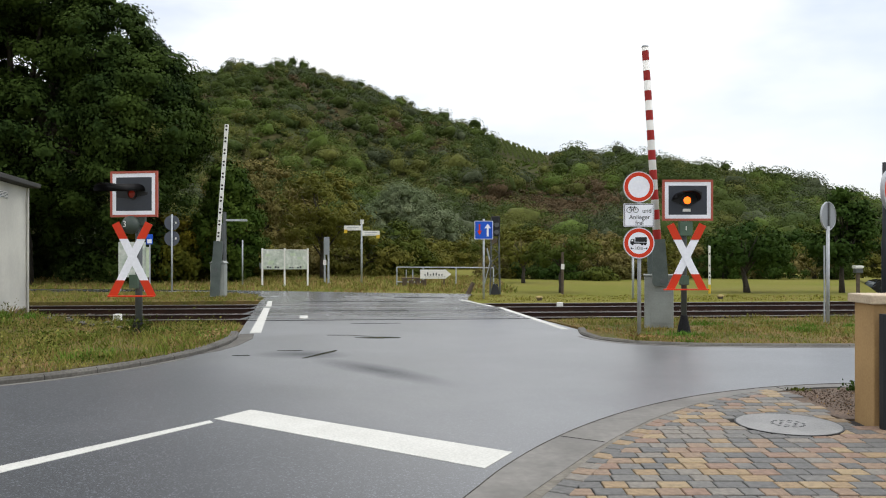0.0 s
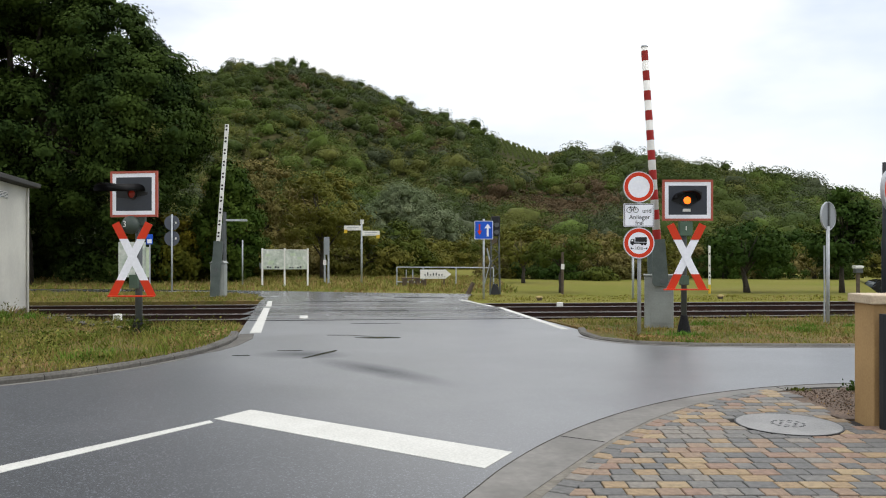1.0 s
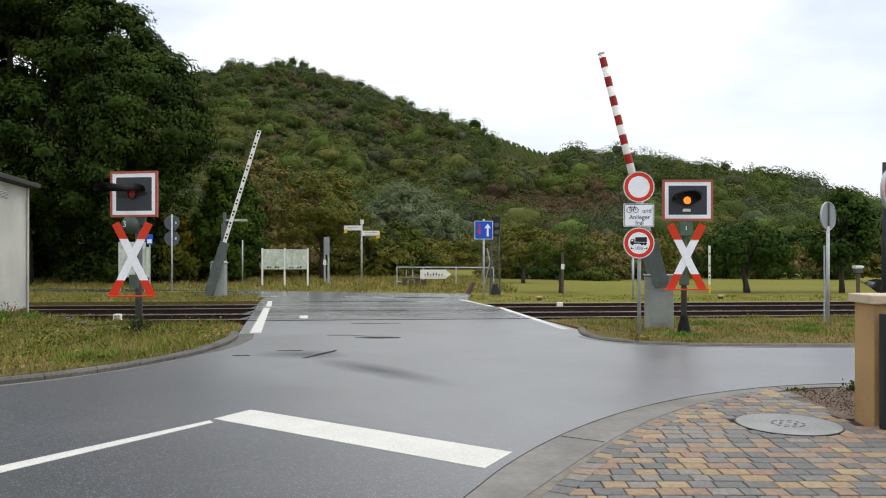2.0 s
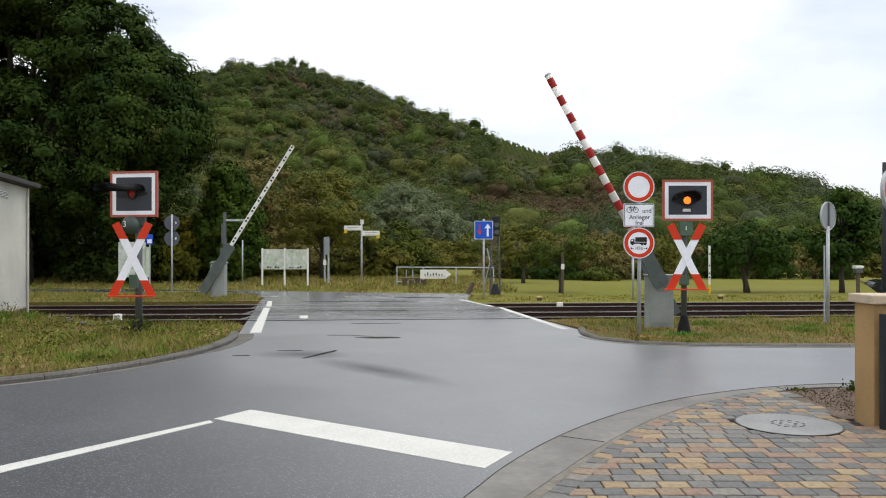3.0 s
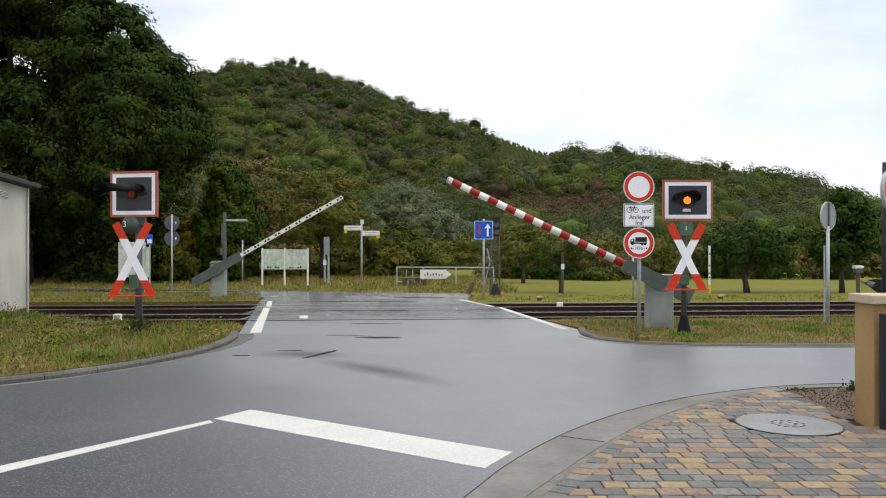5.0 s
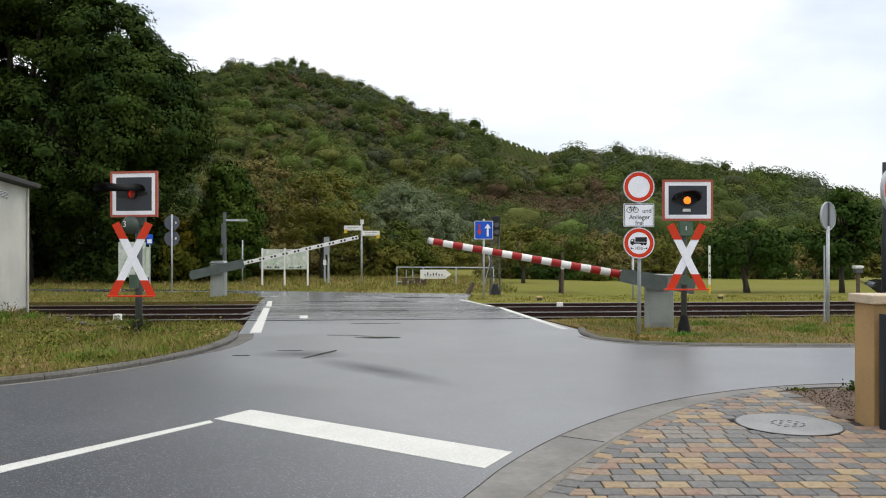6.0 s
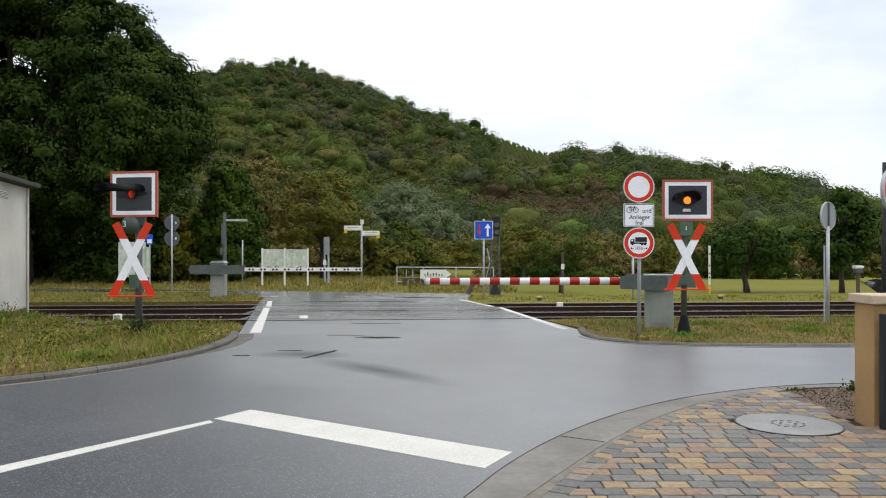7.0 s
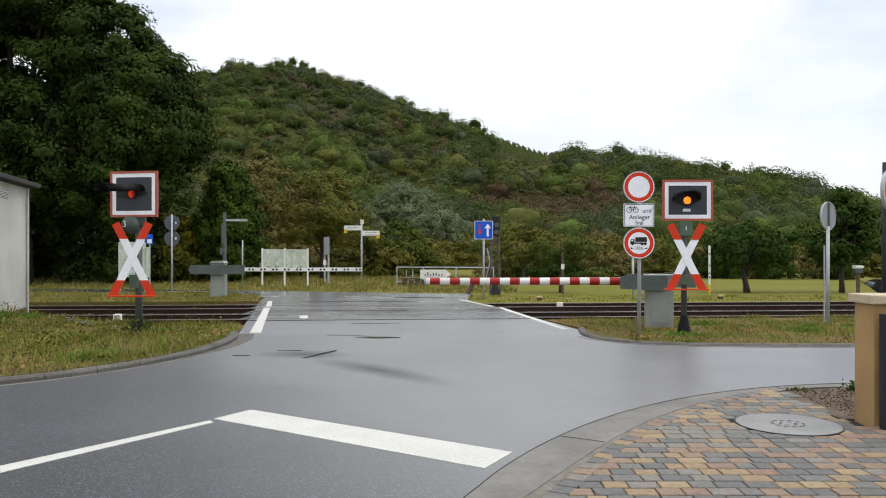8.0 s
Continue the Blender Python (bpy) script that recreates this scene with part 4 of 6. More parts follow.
def light_signal_right():
    t = thing("light_signal", pose(4.65, 15.1, 0.04), "level crossing light signal with red and white cross on a mast", "railway signal", "level crossing signals")
    part("mast", tube([(0, 0.06, 0.3), (0, 0.06, 2.27)], [0.055, 0.055], 14), MASTGREY, t, smooth=True)
    part("base_cone", tube([(0, 0.06, -0.06), (0, 0.06, 0.0), (0, 0.06, 0.32), (0, 0.06, 0.34)], [0.14, 0.135, 0.065, 0.055], 16), TAR, t, "black conical mast foot")
    signal_board(t, 0.97, 0.79, 2.55).matrix_basis = pose(0.055, 0, 0)
    # visor: a curved hood above the lamp
    bm = bmesh.new()
    rows = []
    for y, r, dz in ((-0.002, 0.17, 0.0), (-0.16, 0.165, 0.01), (-0.30, 0.15, 0.03)):
        rows.append([bm.verts.new((0.0 + r * 1.1 * math.cos(a) + 0.06 * (1 if math.cos(a) > 0 else -1), y, 2.555 + dz + r * math.sin(a) * 0.85)) for a in [radians(v) for v in range(-8, 200, 16)]])
    for a, b in zip(rows, rows[1:]):
        for i in range(len(a) - 1):
            bm.faces.new((a[i], a[i + 1], b[i + 1], b[i]))
    bmesh.ops.solidify(bm, geom=bm.faces[:], thickness=0.012)
    part("visor", bm, BLACK, t, "black lamp hood", smooth=True)
    part("lamp_bezel", ring(0.072, 0.122, -0.03, 0.0, 28, None, 0.04, 2.545), BLACK, t)
    # flat black sheet added in place of the hood's dark inside
    part("hood_plate", prism([(-0.28, 2.54), (-0.10, 2.66), (0.19, 2.76), (0.33, 2.70), (0.30, 2.56), (0.16, 2.47), (-0.05, 2.46)], -0.012, -0.003, None, True), BLACK, t, "black plate standing in for the dark inside of the hood")
    part("label_plate", box(-0.04, 0.11, -0.006, 0.0, 2.33, 2.385), OFFWHITE, t, "small white plate")
    part("terminal_box", box(-0.12, 0.13, -0.08, 0.05, 1.86, 2.14, 0.02), GREEN, t, "green terminal box")
    part("number_mark", box(-0.008, 0.012, -0.084, -0.08, 1.97, 2.05), OFFWHITE, t)
    part("lower_box", box(-0.10, 0.08, -0.02, 0.05, 0.92, 1.10, 0.01), GREEN, t, "small green box")
    saltire(t, 1.46, 0.85, 2.0, "red and white saltire board")
    for o in t.children:
        if o.name.startswith("saltire"):
            o.matrix_basis = pose(0.0, -0.1, 0)
    # sized to hide the rest of the glowing ball
    part("lamp_housing", box(-0.24, 0.32, 0.032, 0.50, 2.265, 2.825, 0.03), BOARD, t, "black lamp housing behind the board")
    lamp = blink_ball("lamp", t, pose(0.04, 0.221, 2.545), AMBER_OPEN)
    return t, lamp


def light_signal_left():
    t = thing("light_signal", pose(-5.73, 14.71, 0.07), "level crossing light signal with bell, visor and cross", "railway signal", "level crossing signals")
    part("mast", tube([(0.0, 0.09, -0.12), (0.0, 0.09, 2.34)], [0.066, 0.062], 14), MASTGREY, t, smooth=True)
    part("mast_foot", tube([(0, 0.06, -0.14), (0, 0.06, 0.16), (0, 0.06, 0.24)], [0.12, 0.1, 0.07], 14), BLACK, t, "dark mast foot")
    # made large enough to enclose the lamp's turning ball
    part("lamp_housing", box(-0.33, 0.23, 0.06, 0.52, 2.33, 2.89, 0.03), BOARD, t, "black lamp housing behind the board")
    hb = signal_board(t, 0.96, 0.86, 2.61)
    hb.matrix_basis = pose(-0.06, 0, 0, 0, 0, -10)
    # long visor reaching out towards the side road
    bm = bmesh.new()
    rows = []
    for y, r, dx, sx in ((-0.002, 0.11, 0.0, 2.0), (-0.25, 0.105, -0.22, 1.5), (-0.55, 0.125, -0.44, 1.0)):
        rows.append([bm.verts.new((dx + r * sx * math.cos(a) + 0.02, y, 2.66 + r * math.sin(a) + (0.055 if y > -0.1 else 0.035 if y > -0.3 else 0.02))) for a in [radians(v) for v in range(-12, 205, 14)]])
    for a, b in zip(rows, rows[1:]):
        for i in range(len(a) - 1):
            bm.faces.new((a[i], a[i + 1], b[i + 1], b[i]))
    bmesh.ops.solidify(bm, geom=bm.faces[:], thickness=0.012)
    part("visor", bm, BLACK, t, "long black lamp hood", pose(-0.03, 0, -0.02), smooth=True)
    # black shape on the board imitates the view into the dark hood
    part("hood_plate", prism([(-0.36, 2.755), (-0.17, 2.745), (0.29, 2.635), (0.27, 2.59), (-0.10, 2.525), (-0.36, 2.55)], -0.0045, -0.001, None, True), BLACK, hb, "black plate standing in for the dark inside of the hood")
    part("lamp_bezel", ring(0.072, 0.098, -0.03, 0.0, 28), BLACK, t, "", pose(-0.0945, 0.006, 2.61, 0, 0, -10))
    bm = bmesh.new()
    bmesh.ops.create_uvsphere(bm, u_segments=22, v_segments=14, radius=0.17)
    bmesh.ops.scale(bm, vec=(1, 0.6, 1), verts=bm.verts[:])
    bell = part("bell", bm, BELL, t, "dark green warning bell", pose(-0.11, -0.03, 2.03), smooth=True)
    writing("3", 0.17, OFFWHITE, bell, pose(-0.075, -0.098, 0.01, 0, 0, -18), "bell_number")
    part("bell_bracket", box(-0.16, 0.14, 0.0, 0.12, 2.0, 2.2, 0.02), BELL, t)
    part("lower_box", box(-0.14, 0.02, -0.03, 0.05, 0.84, 1.10, 0.01), GREEN, t, "small green box")
    s = saltire(t, 1.45, 0.73, 2.0, "red and white saltire board")
    s.matrix_basis = pose(-0.035, -0.14, -0.01, 0, 0, 0)
    lamp = blink_ball("lamp", t, pose(-0.053, 0.231, 2.61), AMBER_SHADED)
    # ivy round the foot
    rng = np.random.default_rng(3)
    c = rng.normal(size=(420, 3)) * (0.12, 0.1, 0.10) + (0.03, 0.02, 0.16)
    c[:, 2] = np.abs(c[:, 2])
    ivy = part("ivy", faces_mesh("ivy", leaves(c, 0.05, rng), [APPLE]), APPLE, None)
    ivy.matrix_basis = pose(-5.73, 14.71, 0.0)
    tagged(ivy, "small green ivy growing round the signal mast", "ivy")
    return t, lamp


SIGNAL_R, LAMP_R = light_signal_right()
SIGNAL_L, LAMP_L = light_signal_left()


def barrier_near():
    t = thing("crossing_barrier", pose(4.51, 16.42, 0.04), "grey level crossing barrier with a red and white striped boom", "barrier", "level crossing barriers")
    part("housing", box(-0.29, 0.29, -0.18, 0.2, -0.06, 1.04, 0.02, turn=pose(0, 0, 0, 0, 0, -14)), HOUSEGREY, t, "light grey sheet metal drive housing")
    part("housing_lid", box(-0.31, 0.31, -0.2, 0.22, 1.042, 1.085, 0.015, turn=pose(0, 0, 0, 0, 0, -14)), HOUSEGREY, t)
    part("housing_door", box(-0.16, 0.25, -0.192, -0.181, 0.08, 0.72, 0.004, turn=pose(0, 0, 0, 0, 0, -14)), HOUSEGREY, t)
    part("plinth", box(-0.33, 0.33, -0.22, 0.24, -0.15, -0.03, turn=pose(0, 0, 0, 0, 0, -14)), KERB, t)
    boom = part("boom", prism([(-0.86, -0.16), (-0.86, 0.10), (0.04, 0.115), (0.10, 0.06), (0.10, -0.16), (0.02, -0.20)], -0.31, -0.235, None, True), CARRIER, t, "grey-green boom carrier with counterweight arm", pose(0, 0, 0.955))
    part("rear_arm", prism([(-0.60, -0.12), (-0.60, 0.12), (0.62, 0.16), (0.86, 0.16), (0.86, -0.16), (0.62, -0.16)], 0.27, 0.34, None, True), CARRIER, boom)
    part("axle", tube([(0, -0.33, 0), (0, 0.36, 0)], [0.05, 0.05], 14), MASTGREY, boom)
    part("cross_tie", box(-0.86, -0.78, -0.235, 0.27, -0.06, 0.06, 0.01), CARRIER, boom)
    part("pole", tube([(-0.80, -0.12, -0.01), (-4.86, -0.12, -0.01)], [0.082, 0.068], 20), OFFWHITE, boom, "white boom tube", smooth=True)
    part("end_cap", tube([(-4.86, -0.12, -0.01), (-4.875, -0.12, -0.01), (-4.90, -0.12, -0.01)], [0.074, 0.074, 0.05], 18), STEEL, boom)
    for i in range(10):
        x = -4.78 + i * 0.413
        r = 0.0835 - 0.014 * (-x - 0.8) / 4.06
        part("red_band", tube([(x, -0.12, -0.01), (x + 0.205, -0.12, -0.01)], [r, r + 0.0007], 20), BOOMRED, boom)
    return t, boom


def barrier_far():
    t = thing("crossing_barrier", pose(-7.63, 26.66, 0.02), "grey level crossing barrier with a white dotted boom back", "barrier", "level crossing barriers")
    part("housing", box(-0.25, 0.25, -0.15, 0.3, -0.04, 1.16, 0.09), HOUSEGREY, t, "light grey sheet metal drive housing")
    part("housing_lid", prism([(-0.27, 1.162), (0.27, 1.162), (0.19, 1.24), (-0.19, 1.24)], -0.17, 0.32, None, True), HOUSEGREY, t)
    part("plinth", box(-0.28, 0.28, -0.19, 0.34, -0.1, 0.03), KERB, t)
    boom = part("boom", prism([(-0.86, -0.15), (-0.92, 0.0), (-0.86, 0.15), (0.96, 0.15), (0.96, -0.15)], -0.27, -0.185, None, True), CARRIER, t, "grey-green boom carrier with counterweight arm", pose(0, 0, 0.955))
    part("bearing_plate", box(-0.22, 0.22, -0.285, -0.272, -0.17, 0.17, 0.004), CARRIER, boom)
    part("axle", tube([(0, -0.31, 0), (0, 0.32, 0)], [0.06, 0.06], 14), MASTGREY, boom)
    for x in (-0.12, 0.12):
        part("bolt", tube([(x, -0.30, 0.0), (x, -0.286, 0)], [0.02, 0.02], 8), MASTGREY, boom)
    part("weight", box(-0.9, -0.62, -0.184, -0.10, -0.15, 0.15, 0.01), CARRIER, boom)
    part("pole", box(0.90, 4.90, -0.26, -0.20, -0.058, 0.068, 0.008), OFFWHITE, boom, "white flat back of the boom")
    for i in range(10):
        for k in (0, 1):
            x = 1.12 + i * 0.4 + k * 0.12
            part("hole", ring(0, 0.036, -0.264, -0.259, 14, None, x, 0.005), BLACK, boom)
    return t, boom


BARRIER_N, BOOM_N = barrier_near()
BARRIER_F, BOOM_F = barrier_far()


# ---------------------------------------------------------------- road signs
def plate(r, z, parent, face, rim, label):
    disc = part("sign_plate", ring(0, r, 0.0, 0.02, 48, None, 0, z), face, parent, label)
    part("red_ring", ring(r * 0.70, r * 0.94, -0.003, 0.0, 48, None, 0, z), rim, disc)
    part("sign_rim", ring(r * 0.985, r * 1.01, -0.006, 0.022, 48, None, 0, z), STEEL, disc)
    return disc


def sign_post():
    t = thing("sign_post", pose(3.72, 14.91, 0.03), "grey post with two round prohibition signs and a supplementary plate", "road sign")
    part("post", tube([(0.02, 0.06, -0.06), (0.02, 0.06, 3.1)], [0.036, 0.036], 14), STEEL, t, smooth=True)
    plate(0.295, 2.80, t, WHITE, RED, "round white no-vehicles sign with red ring")
    d = plate(0.295, 1.735, t, WHITE, RED, "round sign with a black lorry and a length limit")
    p = part("supplementary_plate", box(-0.29, 0.29, 0.0, 0.02, 2.04, 2.485, 0.02), WHITE, t, "white plate with black bicycle and words")
    bm = box(-0.275, 0.275, -0.003, 0.0, 2.462, 2.472)
    box(-0.275, 0.275, -0.003, 0.0, 2.053, 2.063, 0, bm)
    box(-0.275, -0.265, -0.003, 0.0, 2.063, 2.462, 0, bm)
    box(0.265, 0.275, -0.003, 0.0, 2.063, 2.462, 0, bm)
    part("frame_line", bm, BLACK, p)
    writing("und", 0.118, BLACK, p, pose(0.15, -0.003, 2.345))
    writing("Anlieger", 0.118, BLACK, p, pose(0.01, -0.003, 2.225))
    writing("frei", 0.118, BLACK, p, pose(0.01, -0.003, 2.115))
    # bicycle pictogram
    bm = ring(0.052, 0.064, -0.004, 0.0, 22, None, -0.20, 2.36)
    ring(0.052, 0.064, -0.004, 0.0, 22, bm, -0.045, 2.36)
    for a, b in (((-0.20, 2.36), (-0.165, 2.42)), ((-0.165, 2.42), (-0.08, 2.42)), ((-0.165, 2.42), (-0.125, 2.36)), ((-0.125, 2.36), (-0.08, 2.42)), ((-0.125, 2.36), (-0.20, 2.36)), ((-0.045, 2.36), (-0.085, 2.445)), ((-0.085, 2.445), (-0.055, 2.45)), ((-0.185, 2.44), (-0.15, 2.44)), ((-0.165, 2.42), (-0.17, 2.44))):
        tube([(a[0], -0.002, a[1]), (b[0], -0.002, b[1])], [0.006, 0.006], 5, bm)
    bmesh.ops.scale(bm, vec=(0.82, 1, 0.82), space=Matrix.Translation((0.12, 0, -2.365)), verts=bm.verts[:])
    part("bicycle_picture", bm, BLACK, p)
    # lorry pictogram
    bm = box(-0.07, 0.15, -0.004, 0.0, 1.755, 1.845)
    prism([(-0.165, 1.72), (-0.165, 1.765), (-0.145, 1.81), (-0.085, 1.81), (-0.085, 1.72)], -0.004, 0.0, bm, True)
    box(-0.15, 0.15, -0.004, 0.0, 1.72, 1.745, 0, bm)
    for x in (-0.125, 0.06, 0.115):
        ring(0, 0.024, -0.005, 0.0, 16, bm, x, 1.715)
    part("lorry_picture", bm, BLACK, d)
    part("cab_window", prism([(-0.15, 1.768), (-0.137, 1.797), (-0.11, 1.797), (-0.11, 1.768)], -0.006, -0.004, None, True), WHITE, d)
    writing("10m", 0.09, BLACK, d, pose(0.0, -0.003, 1.635))
    for s in (-1, 1):
        bm = box(min(s * 0.15, s * 0.09), max(s * 0.15, s * 0.09), -0.004, 0.0, 1.63, 1.638)
        prism([(s * 0.165, 1.634), (s * 0.135, 1.656), (s * 0.135, 1.612)], -0.004, 0.0, bm, True)
        part("length_arrow", bm, BLACK, d)
    for z in (1.735, 2.26, 2.80):
        part("clamp", box(-0.025, 0.065, 0.02, 0.1, z - 0.02, z + 0.02, 0.004), STEEL, t)


sign_post()


def thin_post(name, x, y, h, r, label, category="post", mat=None, z=0.0):
    t = thing(name, pose(x, y, z), label, category)
    part("shaft", tube([(0, 0, 0), (0, 0, h)], [r, r], 12), mat or STEEL, t, smooth=True)
    part("cap", tube([(0, 0, h), (0, 0, h + 0.02)], [r * 1.1, r * 0.6], 12), mat or STEEL, t)
    return t


thin_post("marker_post", 6.53, 27.0, 1.7, 0.04, "plain grey marker post beyond the track", z=-0.05)


def sign_from_behind():
    t = thing("sign_post", pose(8.41, 17.16, 0.03), "grey sign post with the back of an oval-looking round sign", "road sign")
    part("post", tube([(0, 0, -0.06), (0, 0, 2.12)], [0.036, 0.036], 14), STEEL, t, smooth=True)
    plate_ = part("sign_plate", ring(0, 0.30, -0.01, 0.01, 44), SIGNBACK, t, "grey sign back", pose(0.03, 0.05, 2.35, 0, 0, 36))
    part("sign_rim", ring(0.295, 0.31, -0.02, 0.02, 44), STEEL, plate_)
    part("rail", box(-0.04, 0.03, -0.035, -0.012, -0.28, 0.29, 0.004), MASTGREY, plate_)
    part("side_post", tube([(0.02, 0.2, -0.06), (0.02, 0.2, 1.7)], [0.018, 0.018], 10), STEEL, t)


sign_from_behind()


def blue_sign():
    t = thing("sign_post", pose(1.40, 26.97, 0.0), "blue square priority sign with white and red arrows on a post", "road sign")
    part("post", tube([(0, 0.05, -0.05), (0, 0.05, 2.7)], [0.036, 0.036], 12), STEEL, t, smooth=True)
    p = part("sign_plate", box(-0.32, 0.32, 0, 0.02, 2.0, 2.64, 0.03), WHITE, t, "white-edged blue sign plate")
    part("blue_field", box(-0.295, 0.295, -0.004, 0.0, 2.025, 2.615, 0.012), BLUE, p)
    bm = box(0.10, 0.17, -0.008, -0.004, 2.10, 2.42)
    prism([(0.02, 2.38), (0.25, 2.38), (0.135, 2.54)], -0.0085, -0.004, bm, True)
    part("white_arrow", bm, WHITE, p)
    bm = box(-0.17, -0.12, -0.008, -0.004, 2.28, 2.52)
    prism([(-0.23, 2.30), (-0.06, 2.30), (-0.145, 2.14)], -0.0085, -0.004, bm, True)
    part("red_arrow", bm, RED, p)


blue_sign()


def pair_of_sign_backs():
    t = thing("sign_post", pose(-10.41, 30.21, 0.0), "thin post carrying two round sign backs one above the other", "road sign")
    part("post", tube([(0, -0.05, -0.05), (0, -0.05, 3.0)], [0.034, 0.034], 12), STEEL, t, smooth=True)
    for z in (2.68, 2.08):
        p = part("sign_plate", ring(0, 0.29, 0, 0.02, 40), DARKBACK, t, "dark grey sign back", pose(-0.02, 0, z))
        part("sticker", box(0.12, 0.18, -0.004, 0, -0.04, 0.04), OFFWHITE, p)


pair_of_sign_backs()


def info_board_left():
    t = thing("info_board", pose(-12.24, 31.2, 0.0), "pale map board standing beside the far road", "information board")
    part("panel", box(-0.66, 0.42, 0, 0.04, 0.55, 1.95, 0.01), MAP, t, "faded printed map")
    part("side_panel", box(0.44, 0.56, 0, 0.04, 0.55, 1.75, 0.01), MAPGREEN, t, "pale green side panel")
    part("blue_plate", box(0.46, 0.72, -0.02, 0.0, 1.86, 2.26, 0.01), BLUE, t, "small blue plate")
    part("plate_field", box(0.50, 0.68, -0.024, -0.02, 1.90, 2.06), WHITE, t)
    part("blue_plate_post", tube([(0.58, 0.03, -0.05), (0.58, 0.03, 2.2)], [0.03, 0.03], 8), STEEL, t)
    for x in (-0.6, 0.38):
        part("leg", tube([(x, 0.06, -0.05), (x, 0.06, 1.95)], [0.04, 0.04], 8), STEEL, t)


info_board_left()


def map_board():
    t = thing("info_board", pose(-7.3, 36.0, -0.05), "large pale map board on three white posts", "information board")
    for x in (-0.98, 0.04, 1.10):
        part("post", box(x - 0.036, x + 0.036, -0.036, 0.036, 0, 1.76, 0.008), OFFWHITE, t, "white post")
    for x0, x1 in ((-0.94, 0.0), (0.08, 1.06)):
        p = part("panel", box(x0, x1, -0.01, 0.03, 0.80, 1.68, 0.006), MAP, t, "faded printed map panel")
        rng = np.random.default_rng(int(x1 * 50) + 70)
        for k in range(7):
            a = x0 + 0.05 + k * 0.12
            part("print_block", box(a, a + 0.085, -0.013, -0.01, 0.85, 0.85 + rng.uniform(0.05, 0.11)), MASTGREY if k % 3 else MAPGREEN, p)
        for k in range(3):
            a, b = x0 + rng.uniform(0.1, 0.6), rng.uniform(1.0, 1.5)
            part("print_block", box(a, a + 0.22, -0.013 - 0.003 * k, -0.01, b, b + 0.12), MAPGREEN, p)
    part("top_rail", box(-0.94, 1.06, -0.02, 0.03, 1.68, 1.71), OFFWHITE, t)


map_board()


def finger_post():
    t = thing("finger_post", pose(-4.05, 39.06, -0.05), "grey finger post with two white direction boards", "signpost")
    part("post", tube([(0, 0, 0), (0, 0, 3.15)], [0.05, 0.045], 12), STEEL, t, smooth=True)
    part("top_plate", box(-0.06, 0.12, -0.03, -0.01, 2.98, 3.2), OFFWHITE, t)
    for x0, x1, z0, tip in ((-0.86, -0.02, 2.66, -1), (0.02, 0.90, 2.40, 1)):
        b = part("direction_board", box(x0, x1, -0.06, -0.03, z0, z0 + 0.24, 0.01), OFFWHITE, t, "white direction board")
        part("print_bar", box(x0 + 0.14, x1 - 0.12, -0.064, -0.06, z0 + 0.14, z0 + 0.165), SIGNBACK, b)
        part("print_bar", box(x0 + 0.14, x1 - 0.25, -0.064, -0.06, z0 + 0.06, z0 + 0.08), SIGNBACK, b)
        e = x0 if tip < 0 else x1 - 0.16
        part("yellow_tag", box(e, e + 0.16, -0.064, -0.034, z0 - 0.13, z0 + 0.04), YELLOW, b, "yellow route tag")
    part("clamp", box(-0.07, 0.07, -0.06, 0.06, 1.75, 1.81), STEEL, t)


finger_post()


def meter_post():
    t = thing("meter_post", pose(-5.75, 38.8, -0.05), "slim grey service column between two thin posts", "service post")
    part("box", box(-0.13, 0.13, -0.1, 0.1, 1.45, 2.32, 0.02), SIGNBACK, t, "grey box")
    part("post", tube([(-0.09, 0, 0), (-0.09, 0, 1.46)], [0.05, 0.05], 10), STEEL, t)
    part("post", tube([(0.09, 0, 0), (0.09, 0, 1.46)], [0.05, 0.05], 10), STEEL, t)
    part("notice", box(-0.16, 0.0, -0.08, -0.07, 0.95, 1.2), OFFWHITE, t, "white notice")


meter_post()


